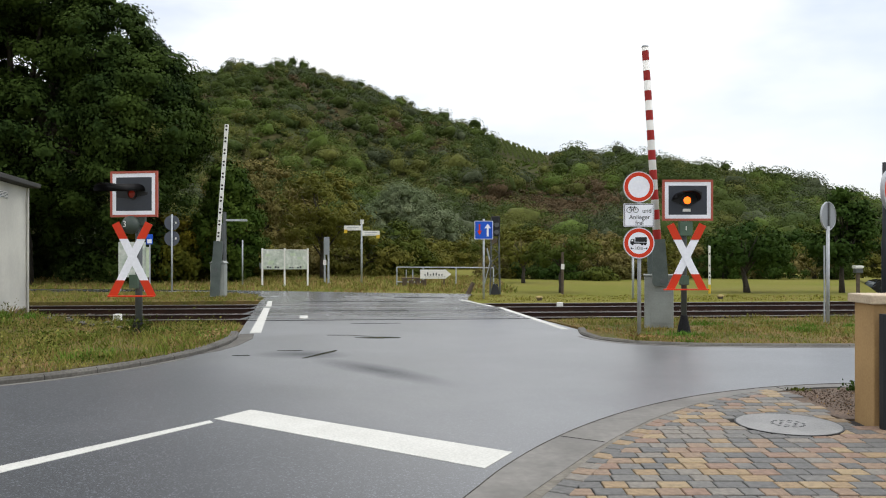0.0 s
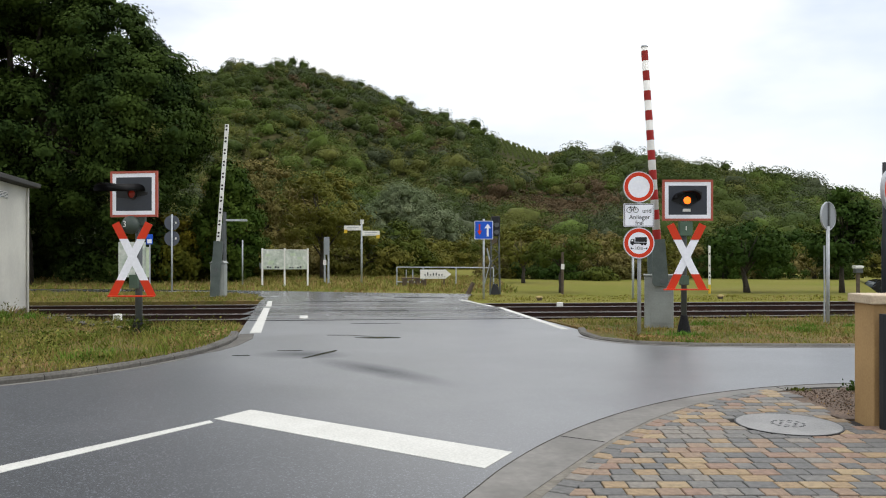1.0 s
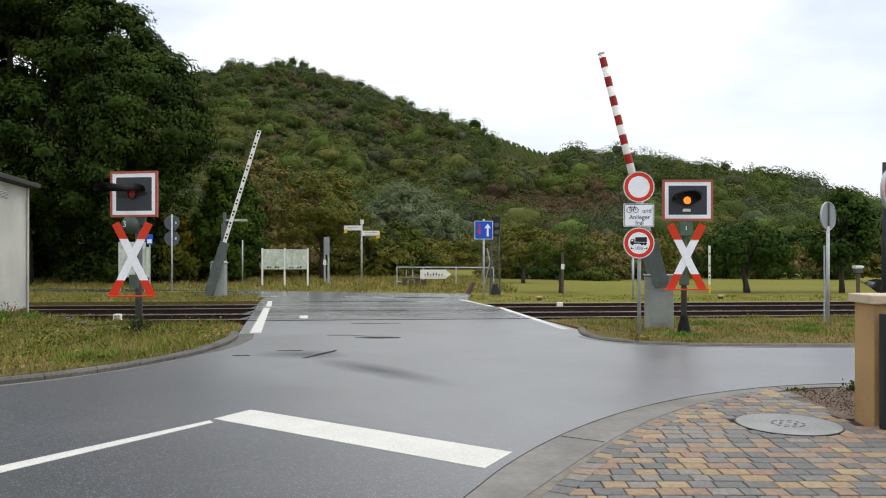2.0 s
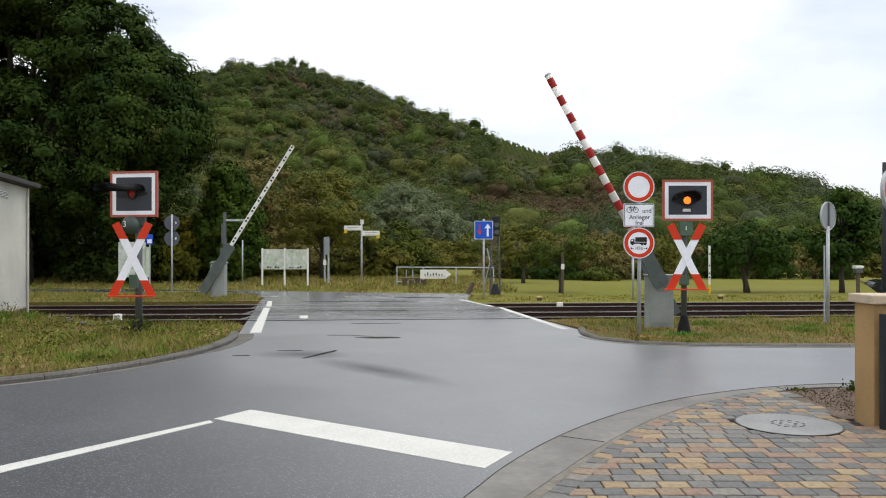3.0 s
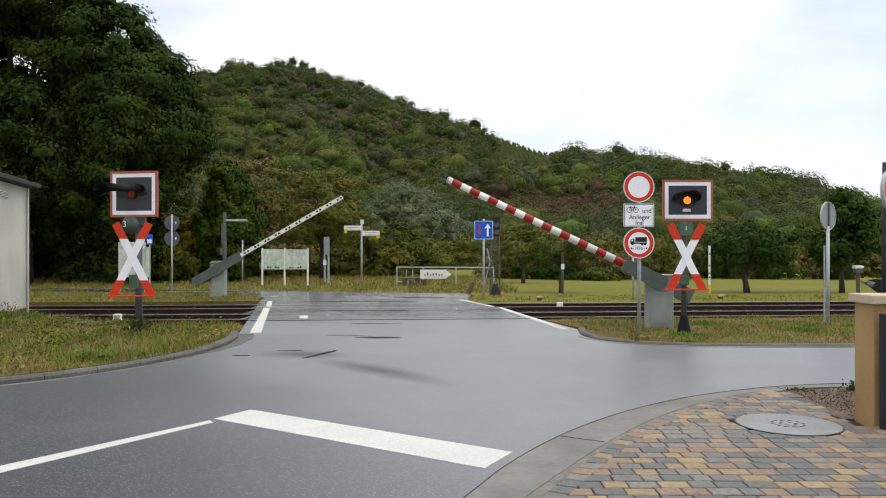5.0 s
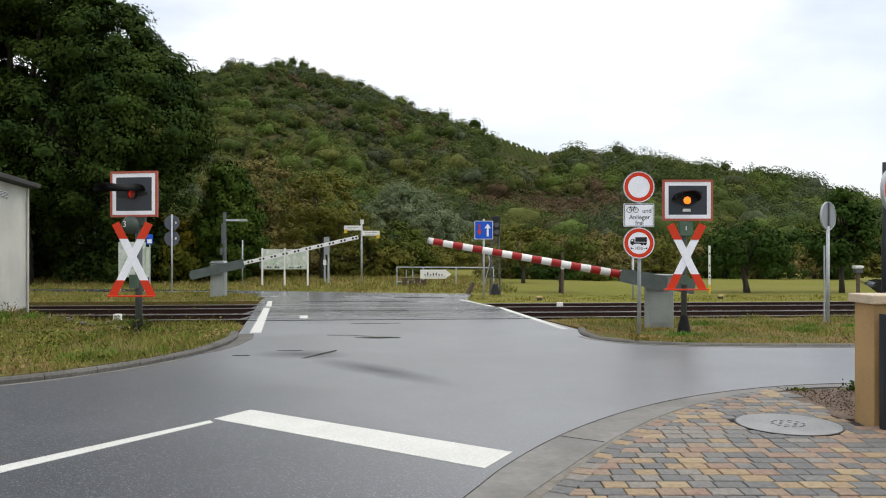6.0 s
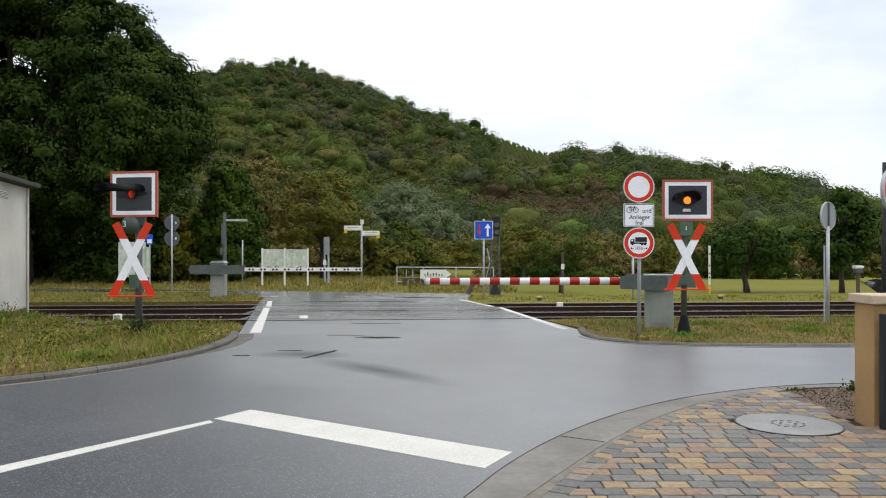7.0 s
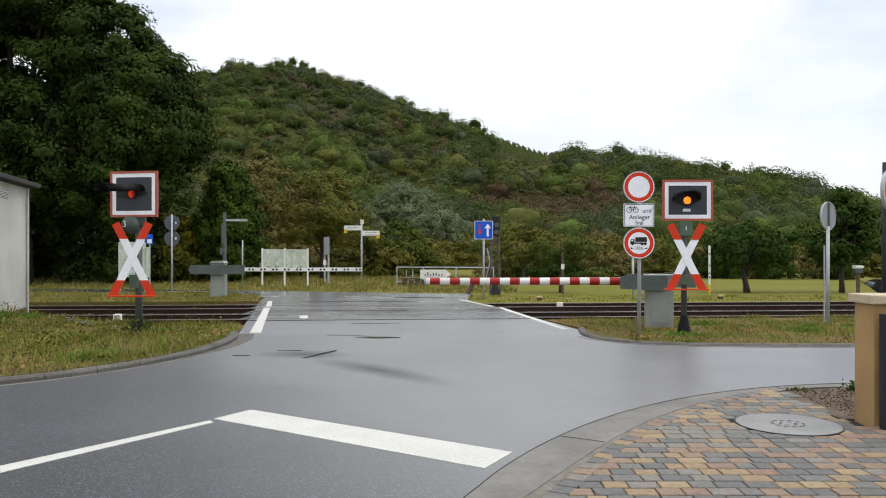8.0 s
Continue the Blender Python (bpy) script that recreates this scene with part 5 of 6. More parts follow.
def railing():
    t = thing("railing", pose(0, 0, -0.05), "low grey tubular railing beside the path", "railing")
    a, b = Vector((-2.22, 37.8, 0)), Vector((2.35, 36.6, 0))
    for f in (0.0, 0.28, 0.62, 1.0):
        p = a.lerp(b, f)
        part("post", tube([p, p + Vector((0, 0, 0.86))], [0.03, 0.03], 8), STEEL, t)
    for z in (0.86, 0.15):
        e = b if z > 0.5 else a.lerp(b, 0.28)
        part("rail", tube([a + Vector((0, 0, z)), e + Vector((0, 0, z))], [0.028, 0.028], 8), STEEL, t)
    p0 = a.lerp(b, 0.10) + Vector((0, -0.1, 0.15))
    p1 = a.lerp(b, 0.17) + Vector((0, -0.1, 0.15))
    part("stay", tube([p0, p0 + Vector((0, 0, 0.6))], [0.025, 0.025], 8), STEEL, t)
    part("stay", tube([p1, p1 + Vector((0, 0, 0.6))], [0.025, 0.025], 8), STEEL, t)
    trough = thing("wooden_trough", pose(-1.45, 36.9, -0.05), "dark weathered wooden trough by the railing", "trough")
    for x in (-0.45, -0.15, 0.15, 0.42):
        part("stave", box(x, x + 0.22, -0.25, 0.25, 0, 0.30 + 0.03 * math.sin(x * 9), 0.02), WOOD, trough)
    part("top_board", box(-0.5, 0.7, -0.28, 0.28, 0.33, 0.38, 0.01), WOOD, trough)
    s = thing("arrow_sign", pose(-0.30, 36.3, -0.05), "white arrow-shaped wooden direction sign", "direction sign")
    part("board", prism([(-0.75, 0.36), (0.42, 0.36), (0.68, 0.57), (0.42, 0.78), (-0.75, 0.78)], -0.03, 0.0, None, True), OFFWHITE, s, "white arrow board")
    rng = np.random.default_rng(8)
    for k in range(7):
        part("script_bar", box(-0.56 + k * 0.13, -0.50 + k * 0.13, -0.034, -0.03, 0.50, 0.56 + 0.10 * rng.uniform() ** 2), MASTGREY, s)
    part("underline", box(-0.55, 0.42, -0.034, -0.03, 0.435, 0.45), MASTGREY, s)
    for x in (-0.5, 0.35):
        part("leg", box(x - 0.03, x + 0.03, 0.0, 0.05, 0, 0.76), WOOD, s)


railing()


def lattice_signal():
    t = thing("railway_signal", pose(1.95, 29.42, -0.05), "dark lattice railway signal mast seen from behind", "railway signal")
    legs = [(-0.16, -0.1), (0.16, -0.1), (-0.16, 0.1), (0.16, 0.1)]
    for x, y in legs:
        part("leg", tube([(x * 1.15, y, 0), (x * 0.8, y, 2.9)], [0.028, 0.022], 6), MASTGREY, t)
    for k in range(8):
        z = 0.25 + k * 0.32
        s = 1 if k % 2 else -1
        part("brace", tube([(-0.16 * s, -0.1, z), (0.15 * s, -0.1, z + 0.3)], [0.014, 0.014], 5), MASTGREY, t)
    part("foot", tube([(0, 0, 0), (0, 0, 0.42)], [0.25, 0.12], 4), BLACK, t, "dark concrete foot")
    h = part("signal_head", box(-0.15, 0.18, -0.12, 0.15, 2.2, 2.95, 0.03), BLACK, t, "black signal head")
    part("lamp_housing", tube([(0.05, -0.2, 2.62), (0.05, -0.1, 2.62)], [0.09, 0.09], 12), MASTGREY, h)
    part("lamp_housing", tube([(0.05, -0.2, 2.35), (0.05, -0.1, 2.35)], [0.09, 0.09], 12), MASTGREY, h)
    part("yellow_plate", box(-0.13, 0.06, -0.15, -0.12, 1.95, 2.12), WOOD, t, "brown plate")
    part("strut", tube([(-0.42, 0.1, 0.3), (-0.12, 0.0, 1.5)], [0.02, 0.02], 6), STEEL, t)
    part("conduit", tube([(-0.30, 0, 1.75), (-0.2, 0, 1.3), (-0.1, 0, 1.25)], [0.03, 0.03, 0.03], 7), STEEL, t)


lattice_signal()


def arm_signal():
    t = thing("railway_signal", pose(-7.95, 28.6, 0.0), "dark railway mast with a short side arm", "railway signal")
    part("mast", tube([(0, 0, 0), (0, 0, 3.02)], [0.075, 0.06], 10), MASTGREY, t)
    part("cabinet", box(-0.10, 0.03, -0.1, 0.1, 1.85, 2.6, 0.02), MASTGREY, t, "dark grey cabinet")
    part("arm", box(0.05, 0.82, -0.05, 0.05, 2.68, 2.75, 0.01), STEEL, t, "grey side arm")
    part("lamp_bracket", box(-0.16, -0.04, -0.08, 0.08, 1.45, 1.72, 0.02), MASTGREY, t)
    thin_post("marker_post", -9.7, 38.0, 2.15, 0.035, "thin grey post before the dark shrub", z=-0.05)
    b = thing("litter_bin", pose(-9.0, 39.0, -0.05), "small dark bin on a post", "bin")
    part("post", tube([(0, 0, 0), (0, 0, 0.8)], [0.05, 0.05], 8), WOOD, b)
    part("bin_body", tube([(0, 0, 0.75), (0, 0, 1.05)], [0.10, 0.12], 12), SIGNBACK, b)


arm_signal()


def small_posts():
    t = thing("leaning_post", pose(0.92, 29.5, -0.05), "short dark weathered wooden post leaning over", "post")
    part("shaft", tube([(0, 0, 0), (0.22, 0, 0.46)], [0.09, 0.08], 8), WOOD, t)
    t = thing("kilometre_post", pose(10.28, 30.3, -0.05), "white post with a black band and yellow foot", "post")
    part("shaft", box(-0.034, 0.034, -0.04, 0.04, 0.35, 1.85, 0.01), OFFWHITE, t)
    part("foot", box(-0.04, 0.04, -0.045, 0.045, 0, 0.35, 0.01), YELLOW, t, "yellow foot")
    for z in (1.5, 1.05, 0.75, 0.6):
        part("dark_band", box(-0.036, 0.02, -0.044, -0.04, z, z + 0.07), MASTGREY, t)
    for x, y in ((3.20, 26.1), (9.5, 26.9)):
        t = thing("track_marker", pose(x, y, -0.06), "small yellow-capped marker low beside the track", "marker", "track markers")
        part("stem", tube([(0, 0, 0), (0, 0, 0.1)], [0.08, 0.1], 10), WOOD, t)
        part("cap", tube([(0, 0, 0.1), (0, 0, 0.14), (0, 0, 0.17)], [0.13, 0.12, 0.05], 12), OLDYELLOW, t)
    for x, y in ((3.45, 22.9 + 0.3), (-7.85, 18.95)):
        t = thing("marker_stone", pose(x, y, -0.18), "small pale marker stone beside the rail", "marker stone", "marker stones")
        part("block", box(-0.085, 0.085, -0.08, 0.08, 0, 0.27, 0.02), OFFWHITE, t)
    t = thing("tree_stake", pose(4.55, 29.9, -0.05), "dark stake with a white tag beside the small tree", "stake")
    part("shaft", tube([(0, 0, 0), (0, 0, 1.6)], [0.05, 0.045], 8), WOOD, t)
    part("tag", box(-0.06, 0.06, -0.07, -0.05, 0.95, 1.15), OFFWHITE, t)
    t = thing("mailbox_post", pose(15.85, 30.0, -0.05), "dark post with a pale box on top", "post")
    part("shaft", box(-0.05, 0.05, -0.05, 0.05, 0, 0.8), WOOD, t)
    part("box", box(-0.14, 0.14, -0.12, 0.12, 0.8, 0.98, 0.03), MASTGREY, t)
    part("lid", box(-0.16, 0.16, -0.14, 0.14, 0.98, 1.09, 0.03), OFFWHITE, t, "pale lid")


small_posts()


# ---------------------------------------------------------------- buildings and pillar
def hut():
    t = thing("switch_house", pose(-9.98, 19.36 - 1.2, 0.0, 0, 0, 13.5), "small plastered switch house with a dark flat roof", "building")
    part("wall", box(-3.2, 0.0, -3.6, 1.35, -0.1, 3.17, 0.02), PLASTER, t, "stained pale plaster wall")
    part("roof", box(-3.5, 0.24, -3.9, 1.6, 3.18, 3.29, 0.02), ROOFEDGE, t, "dark flat roof slab")
    part("plinth", box(-3.22, 0.02, -3.62, 1.37, -0.1, 0.22), KERB, t)
    v = part("vent", box(-0.01, 0.02, -0.95, -0.35, 2.80, 2.95, 0.004), OFFWHITE, t, "pale ventilation grille")
    for k in range(4):
        part("slat", box(0.02, 0.028, -0.93, -0.37, 2.815 + k * 0.034, 2.83 + k * 0.034), MASTGREY, v)
    part("downpipe", tube([(0.04, 1.2, 0.1), (0.04, 1.2, 3.15)], [0.03, 0.03], 8), PLASTER, t)


hut()


def gate_pillar():
    t = thing("gate_pillar", pose(3.98, 7.26, -0.02), "ochre sandstone gate pillar with a pale overhanging cap", "pillar")
    part("shaft", box(0, 0.36, 0, 0.34, -0.05, 1.15, 0.012), SANDSTONE, t)
    part("cap", box(-0.045, 0.405, -0.045, 0.385, 1.15, 1.235, 0.012), SANDCAP, t, "pale sandstone cap")
    g = thing("gate", pose(3.985, 7.12, 0.0), "dark metal gate leaf before the pillar", "gate")
    part("gate_post", box(0.0, 0.08, -0.02, 0.06, 0, 1.05, 0.008), GATEPAINT, g)
    part("gate_leaf", box(0.09, 1.3, 0.0, 0.04, 0.06, 1.02, 0.006), GATEPAINT, g)
    s = thing("sign_post", pose(5.14, 9.12, 0.0), "dark post carrying a round sign seen from the side", "road sign")
    part("post", tube([(0, 0, 0), (0, 0, 1.75), (0, 0, 1.82), (0, 0, 2.65)], [0.045, 0.045, 0.036, 0.036], 12), GATEPAINT, s, smooth=True)
    p = part("sign_plate", ring(0, 0.21, 0, 0.02, 40), RED, s, "red-edged round plate", pose(0.03, -0.06, 2.32, 0, 0, 40))
    part("sign_rim", ring(0.205, 0.235, -0.01, 0.03, 40), STEEL, p)


gate_pillar()


def manhole():
    t = thing("manhole_cover", pose(3.22, 7.33, -0.026), "round grey concrete-filled manhole cover with slotted centre", "manhole cover")
    bm = bmesh.new()
    bmesh.ops.create_cone(bm, cap_ends=True, segments=56, radius1=0.458, radius2=0.458, depth=0.04, matrix=Matrix.Translation((0, 0, 0.018)))
    part("cover", bm, COVER, t)
    def hoop(r0, r1, z0, z1):
        return ring(r0, r1, z0, z1, 56)
    h = hoop(0.459, 0.474, -0.037, -0.0)
    bmesh.ops.rotate(h, matrix=Matrix.Rotation(radians(-90), 3, "X"), verts=h.verts[:])
    part("frame", h, BLACK, t, "dark iron frame ring")
    for r, n in ((0.07, 6), (0.14, 12)):
        for k in range(n):
            a = 2 * math.pi * k / n
            part("slot", box(-0.022, 0.022, -0.011, 0.011, 0.036, 0.0395), BLACK, t, "", pose(r * math.cos(a), r * math.sin(a), 0, 0, 0, math.degrees(a) + 90))


manhole()


def gutter_joints():
    a, b = resample([q for q in PAVEMENT if 0 < q[0] < 5], 0.98), resample(GUTTER_EDGE, 0.05)
    for p in a[2:-1:4]:
        q = min(b, key=lambda v: (v - p).length)
        w = (q - p).normalized()
        n = Vector((-w.y, w.x)) * 0.003
        structure("gutter_joint", prism([tuple(p + w * 0.02 - n), tuple(p + w * 0.02 + n), tuple(q - w * 0.02 + n), tuple(q - w * 0.02 - n)], -0.004, -0.001), TAR, "narrow dark joint across the gutter strip", "road joint")


gutter_joints()


def loose_stones():
    rng = random.Random(12)
    for k in range(9):
        bm = bmesh.new()
        bmesh.ops.create_icosphere(bm, subdivisions=2, radius=1.0)
        for v in bm.verts:
            v.co *= 1 + 0.35 * noise.noise(v.co * 1.7 + Vector((k * 3.1, 0, 0)))
        r = rng.uniform(0.04, 0.09)
        bmesh.ops.scale(bm, vec=(r * rng.uniform(1.0, 1.7), r, r * 0.6), verts=bm.verts[:])
        me = finish(bm, "stone", KERB)
        ob = part("stone", me, KERB, None, "", pose(-8.3 + k * 0.22 + rng.uniform(-0.1, 0.1), 16.6 + rng.uniform(-0.25, 0.35) + k * 0.03, 0.11 + r * 0.35 + swell(-8.3 + k * 0.22, 16.6), 0, 0, rng.uniform(0, 180)))
        tagged(ob, "loose grey stone lying in the grass near the track", "stone", "loose stones")


loose_stones()


def car():
    t = thing("parked_car", pose(26.1, 45.0, -1.49, 0, 0, -8), "dark hatchback car parked in the sunken lane", "car")
    side = [(-1.95, 0.28), (-2.0, 0.6), (-1.9, 0.82), (-1.75, 0.93), (-1.35, 1.35), (-1.0, 1.43), (0.2, 1.42), (0.9, 0.98), (1.75, 0.85), (2.0, 0.65), (2.0, 0.28)]
    bm = prism(side, -0.82, 0.82, None, True)
    part("body", bm, CARPAINT, t, "dark glossy bodywork")
    part("rear_window", box(-0.008, 0.008, -0.62, 0.62, -0.22, 0.22, turn=pose(-1.565, 0, 1.15, 0, 43, 0)), CARGLASS, t)
    part("side_window", prism([(-1.3, 0.96), (-1.1, 1.34), (0.15, 1.34), (0.7, 0.98)], -0.83, -0.82, None, True), CARGLASS, t)
    for y in (-0.62, 0.62):
        part("tail_lamp", box(-2.0, -1.86, y - 0.15, y + 0.15, 0.70, 0.86, 0.02), TAIL, t, "red tail lamp")
    for x in (-1.25, 1.25):
        for y in (-0.78, 0.78):
            w = part("wheel", tube([(x, y - 0.1, 0.31), (x, y + 0.1, 0.31)], [0.31, 0.31], 18), TYRE, t)
            part("rim", tube([(x, y - 0.11, 0.31), (x, y + 0.11, 0.31)], [0.19, 0.19], 14), STEEL, w)


car()


# ---------------------------------------------------------------- trees and shrubs
def px(x, d):
    return (x - 784) / 1390 * d


tree("oak_tree", -20.5, 38.0, "tall dark green oak with a dense broad crown", OAK,
     [(0, 0, 6.4, 5.6, 5.0, 3.3), (-0.5, 0, 15.0, 4.8, 5, 3.9), (4.2, 0, 11.2, 2.7, 3, 2.8), (5.9, 0, 7.9, 3.4, 4, 3.0), (5.2, -0.5, 4.6, 2.8, 3.2, 2.2), (5.4, 0, 9.6, 3.0, 3, 2.4), (-3.5, 0, 10, 4, 4, 5), (-3.0, -1.5, 6.5, 4.5, 4, 4), (-1, 1, 4.6, 5, 3.0, 1.8), (2.7, 0.5, 12.3, 2.0, 2.2, 2.0), (1.7, -0.5, 13.8, 2.2, 2.4, 2.2), (4.4, -0.6, 11.0, 2.3, 2.4, 2.0), (5.9, -0.3, 9.9, 2.1, 2.2, 1.7), (0.6, 0, 10.4, 2.8, 2.6, 1.7), (-2.0, -1, 12.6, 2.6, 2.4, 2.0), (7.0, -0.4, 7.2, 2.2, 2.4, 2.2)], 0.5, 6.0, 21, clumps=2500, per=78, spread=0.40, leaf_size=0.145, limbs=16, group="big trees")
tree("oak_tree", -27.0, 43.0, "tall dark oak closing the group of trees", OAK,
     [(0, 0, 4.8, 7, 6, 3.8), (3, -2, 4.2, 6, 5, 3.4)], 0.5, 5.0, 22, clumps=700, per=50, spread=0.5, leaf_size=0.19, limbs=14, group="big trees")
for i, (x, d, w, h, mat, lab) in enumerate((
        (40, 47, 2.4, 4.2, OAK, "dark green undergrowth below the oaks"),
        (130, 46, 2.4, 3.6, OAK, "dark green undergrowth below the oaks"),
        (200, 40, 2.8, 4.0, OAK, "dark green shrub under the oaks"),
        (285, 41, 2.3, 3.9, GOLD, "yellowing autumn shrub by the far road"),
        (335, 42, 1.9, 3.4, GOLD, "yellowing autumn shrub by the far road"),
        (250, 43, 2.6, 4.6, OAK, "dark green shrub under the oaks"))):
    tree("shrub", px(x, d), d, lab, mat, [(0, 0, h * 0.45, w, w * 0.8, h * 0.52), (w * 0.3, -0.3, h * 0.3, w * 0.8, w * 0.7, h * 0.32)], 0.09, h * 0.4, 40 + i, clumps=260, per=28, spread=0.32, leaf_size=0.15, stems=3, limbs=4, category="shrub", group="shrubs")
tree("cypress_shrub", px(408, 41), 41.0, "tall rounded dark green conifer-like shrub", CYPRESS, [(0, 0, 2.6, 1.75, 1.6, 2.7), (0.0, 0, 4.55, 1.1, 1.1, 1.75)], 0.14, 2.5, 60, clumps=760, per=30, spread=0.24, leaf_size=0.13, category="shrub")
tree("willow_tree", px(470, 62), 62.0, "brownish willow with loose hanging foliage", TAN, [(0, 0, 4.8, 3.6, 3, 3.8), (-2.2, 0, 6.2, 2.6, 2.4, 2.4), (2.4, 0, 3.6, 2.4, 2.4, 3.0)], 0.2, 3.0, 61, clumps=520, per=28, spread=0.42, leaf_size=0.2, group="valley trees")
tree("apple_tree", px(572, 46), 46.0, "loose-crowned fruit tree with bare lower branches", OLIVE, [(0, 0, 4.2, 2.6, 2.2, 1.7), (-1.0, 0, 3.0, 1.6, 1.6, 1.2), (1.3, 0, 3.1, 1.5, 1.5, 1.3), (0.1, 0, 5.3, 1.3, 1.3, 0.9)], 0.16, 2.2, 62, clumps=230, per=26, spread=0.30, leaf_size=0.15, limbs=14, group="fruit trees")
tree("silver_willow", px(722, 72), 72.0, "silvery grey-green willow with feathery foliage", SILVER, [(0, 0, 4.4, 3.2, 3, 3.2), (1.9, 0, 3.4, 2.4, 2.4, 2.8), (-2.2, 0, 4.0, 2.2, 2.2, 2.6), (-0.4, 0, 6.0, 1.9, 2, 1.6)], 0.24, 3, 63, clumps=520, per=50, spread=0.50, leaf_size=0.17, group="valley trees")
tree("apple_tree", px(992, 31), 31.0, "small fruit tree with a low spreading crown on the meadow", APPLE, [(0, 0, 1.75, 1.25, 1.0, 0.55), (-0.6, 0, 1.5, 0.8, 0.8, 0.4), (0.7, 0, 1.65, 0.6, 0.7, 0.4)], 0.06, 1.3, 64, clumps=120, per=24, spread=0.17, leaf_size=0.10, limbs=9, group="fruit trees")
tree("apple_tree", px(926, 40), 40.0, "small fruit tree with a low spreading crown on the meadow", OLIVE, [(0, 0, 1.9, 1.3, 1.0, 0.9)], 0.09, 1.2, 65, clumps=110, per=24, spread=0.2, leaf_size=0.12, limbs=9, group="fruit trees")
tree("apple_tree", px(1322, 31), 31.0, "dark fruit tree with crooked trunk on the meadow", YEW, [(0, 0, 1.9, 1.45, 1.1, 0.8), (-0.8, 0, 1.6, 0.8, 0.8, 0.55), (0.9, 0, 1.55, 0.8, 0.8, 0.6)], 0.11, 1.3, 66, clumps=230, per=26, spread=0.18, leaf_size=0.11, limbs=11, group="fruit trees", lean=-0.2)
tree("young_tree", px(1490, 31), 31.0, "slender dark tree with open leafy top", YEW, [(0, 0, 2.4, 0.95, 0.8, 1.1), (0.15, 0, 3.3, 0.62, 0.6, 0.7), (-0.45, 0, 1.7, 0.7, 0.7, 0.7), (0.75, 0, 2.3, 0.6, 0.6, 0.9), (-0.1, 0, 4.0, 0.28, 0.28, 0.45), (0.85, 0, 3.2, 0.28, 0.28, 0.4)], 0.09, 2.0, 67, clumps=330, per=22, spread=0.16, leaf_size=0.12, limbs=12, group="fruit trees")
tree("shrub", px(1060, 43), 43.0, "low rounded green bush at the meadow edge", APPLE, [(0, 0, 0.2, 1.05, 0.8, 0.45)], 0.05, 0.3, 68, clumps=110, per=26, spread=0.14, leaf_size=0.13, category="shrub", group="shrubs")
for i, (x, d, w, h, mat) in enumerate(((455, 50, 2.4, 2.0, OLIVE), (520, 53, 2.6, 2.2, TAN), (585, 52, 2.6, 1.9, TAN), (640, 50, 2.6, 3.2, OLIVE), (690, 51, 2.4, 3.8, APPLE), (735, 56, 2.2, 2.6, OLIVE), (395, 49, 2.2, 2.6, YEW), (800, 70, 3.0, 2.6, OLIVE), (865, 70, 3.0, 2.4, APPLE))):
    tree("shrub", px(x, d), d, "dense dull green thicket behind the grass bank", mat, [(0, 0, h * 0.42, w, w * 0.7, h * 0.52), (w * 0.5, -0.3, h * 0.25, w * 0.7, w * 0.6, h * 0.32)], 0.08, h * 0.4, 130 + i, clumps=200, per=26, spread=0.32, leaf_size=0.16, stems=3, limbs=4, category="shrub", group="shrubs")
# undergrowth closing the meadow
rng_hedge = random.Random(19)
for i in range(19):
    x, d = 872 + i * 38 + rng_hedge.uniform(-10, 10), rng_hedge.uniform(44.5, 48.0)
    w, h = rng_hedge.uniform(0.9, 1.5), rng_hedge.choice((1.3, 1.6, 1.9, 2.3))
    mat, tone = rng_hedge.choice(((OLIVE, "olive"), (YEW, "dark green"), (OAK, "dark green"), (TAN, "brownish")))
    tree("shrub", px(x, d), d, tone + " undergrowth at the far edge of the meadow", mat, [(0, 0, h * 0.40, w, w * 0.8, h * 0.5), (w * 0.6, -0.2, h * 0.25, w * 0.8, w * 0.6, h * 0.3)], 0.05, h * 0.4, 230 + i, clumps=130, per=26, spread=0.2, leaf_size=0.12, stems=3, limbs=4, category="shrub", group="shrubs")
# the wood along the valley floor
WOOD_ROW = [(505, 85, 4.2, 8.0, TAN), (560, 78, 3.5, 6.0, OLIVE), (620, 88, 4.0, 7.0, OLIVE), (655, 92, 3.0, 4.8, OLIVE), (690, 92, 4.0, 7.0, APPLE), (748, 90, 3.0, 4.0, SILVER), (790, 84, 3.2, 5.4, SILVER), (830, 76, 3.0, 4.2, OLIVE), (880, 88, 3.8, 5.6, OLIVE), (905, 72, 2.6, 3.4, TAN), (960, 84, 3.6, 5.0, OLIVE), (1010, 78, 3.0, 4.0, TAN), (1060, 88, 3.6, 5.0, TAN), (1100, 76, 2.8, 3.8, OLIVE), (1160, 82, 3.4, 5.2, OLIVE), (1220, 74, 3.0, 5.0, APPLE), (1270, 80, 3.4, 5.4, YEW), (1340, 84, 3.8, 6.6, APPLE), (1400, 76, 3.2, 5.2, YEW), (1440, 88, 4.0, 7.4, APPLE), (1500, 78, 3.2, 6.0, YEW), (1550, 84, 3.8, 7.0, YEW), (1600, 80, 3.4, 6.0, OLIVE), (420, 80, 4.2, 7.0, TAN), (360, 72, 4.0, 6.4, OLIVE)]
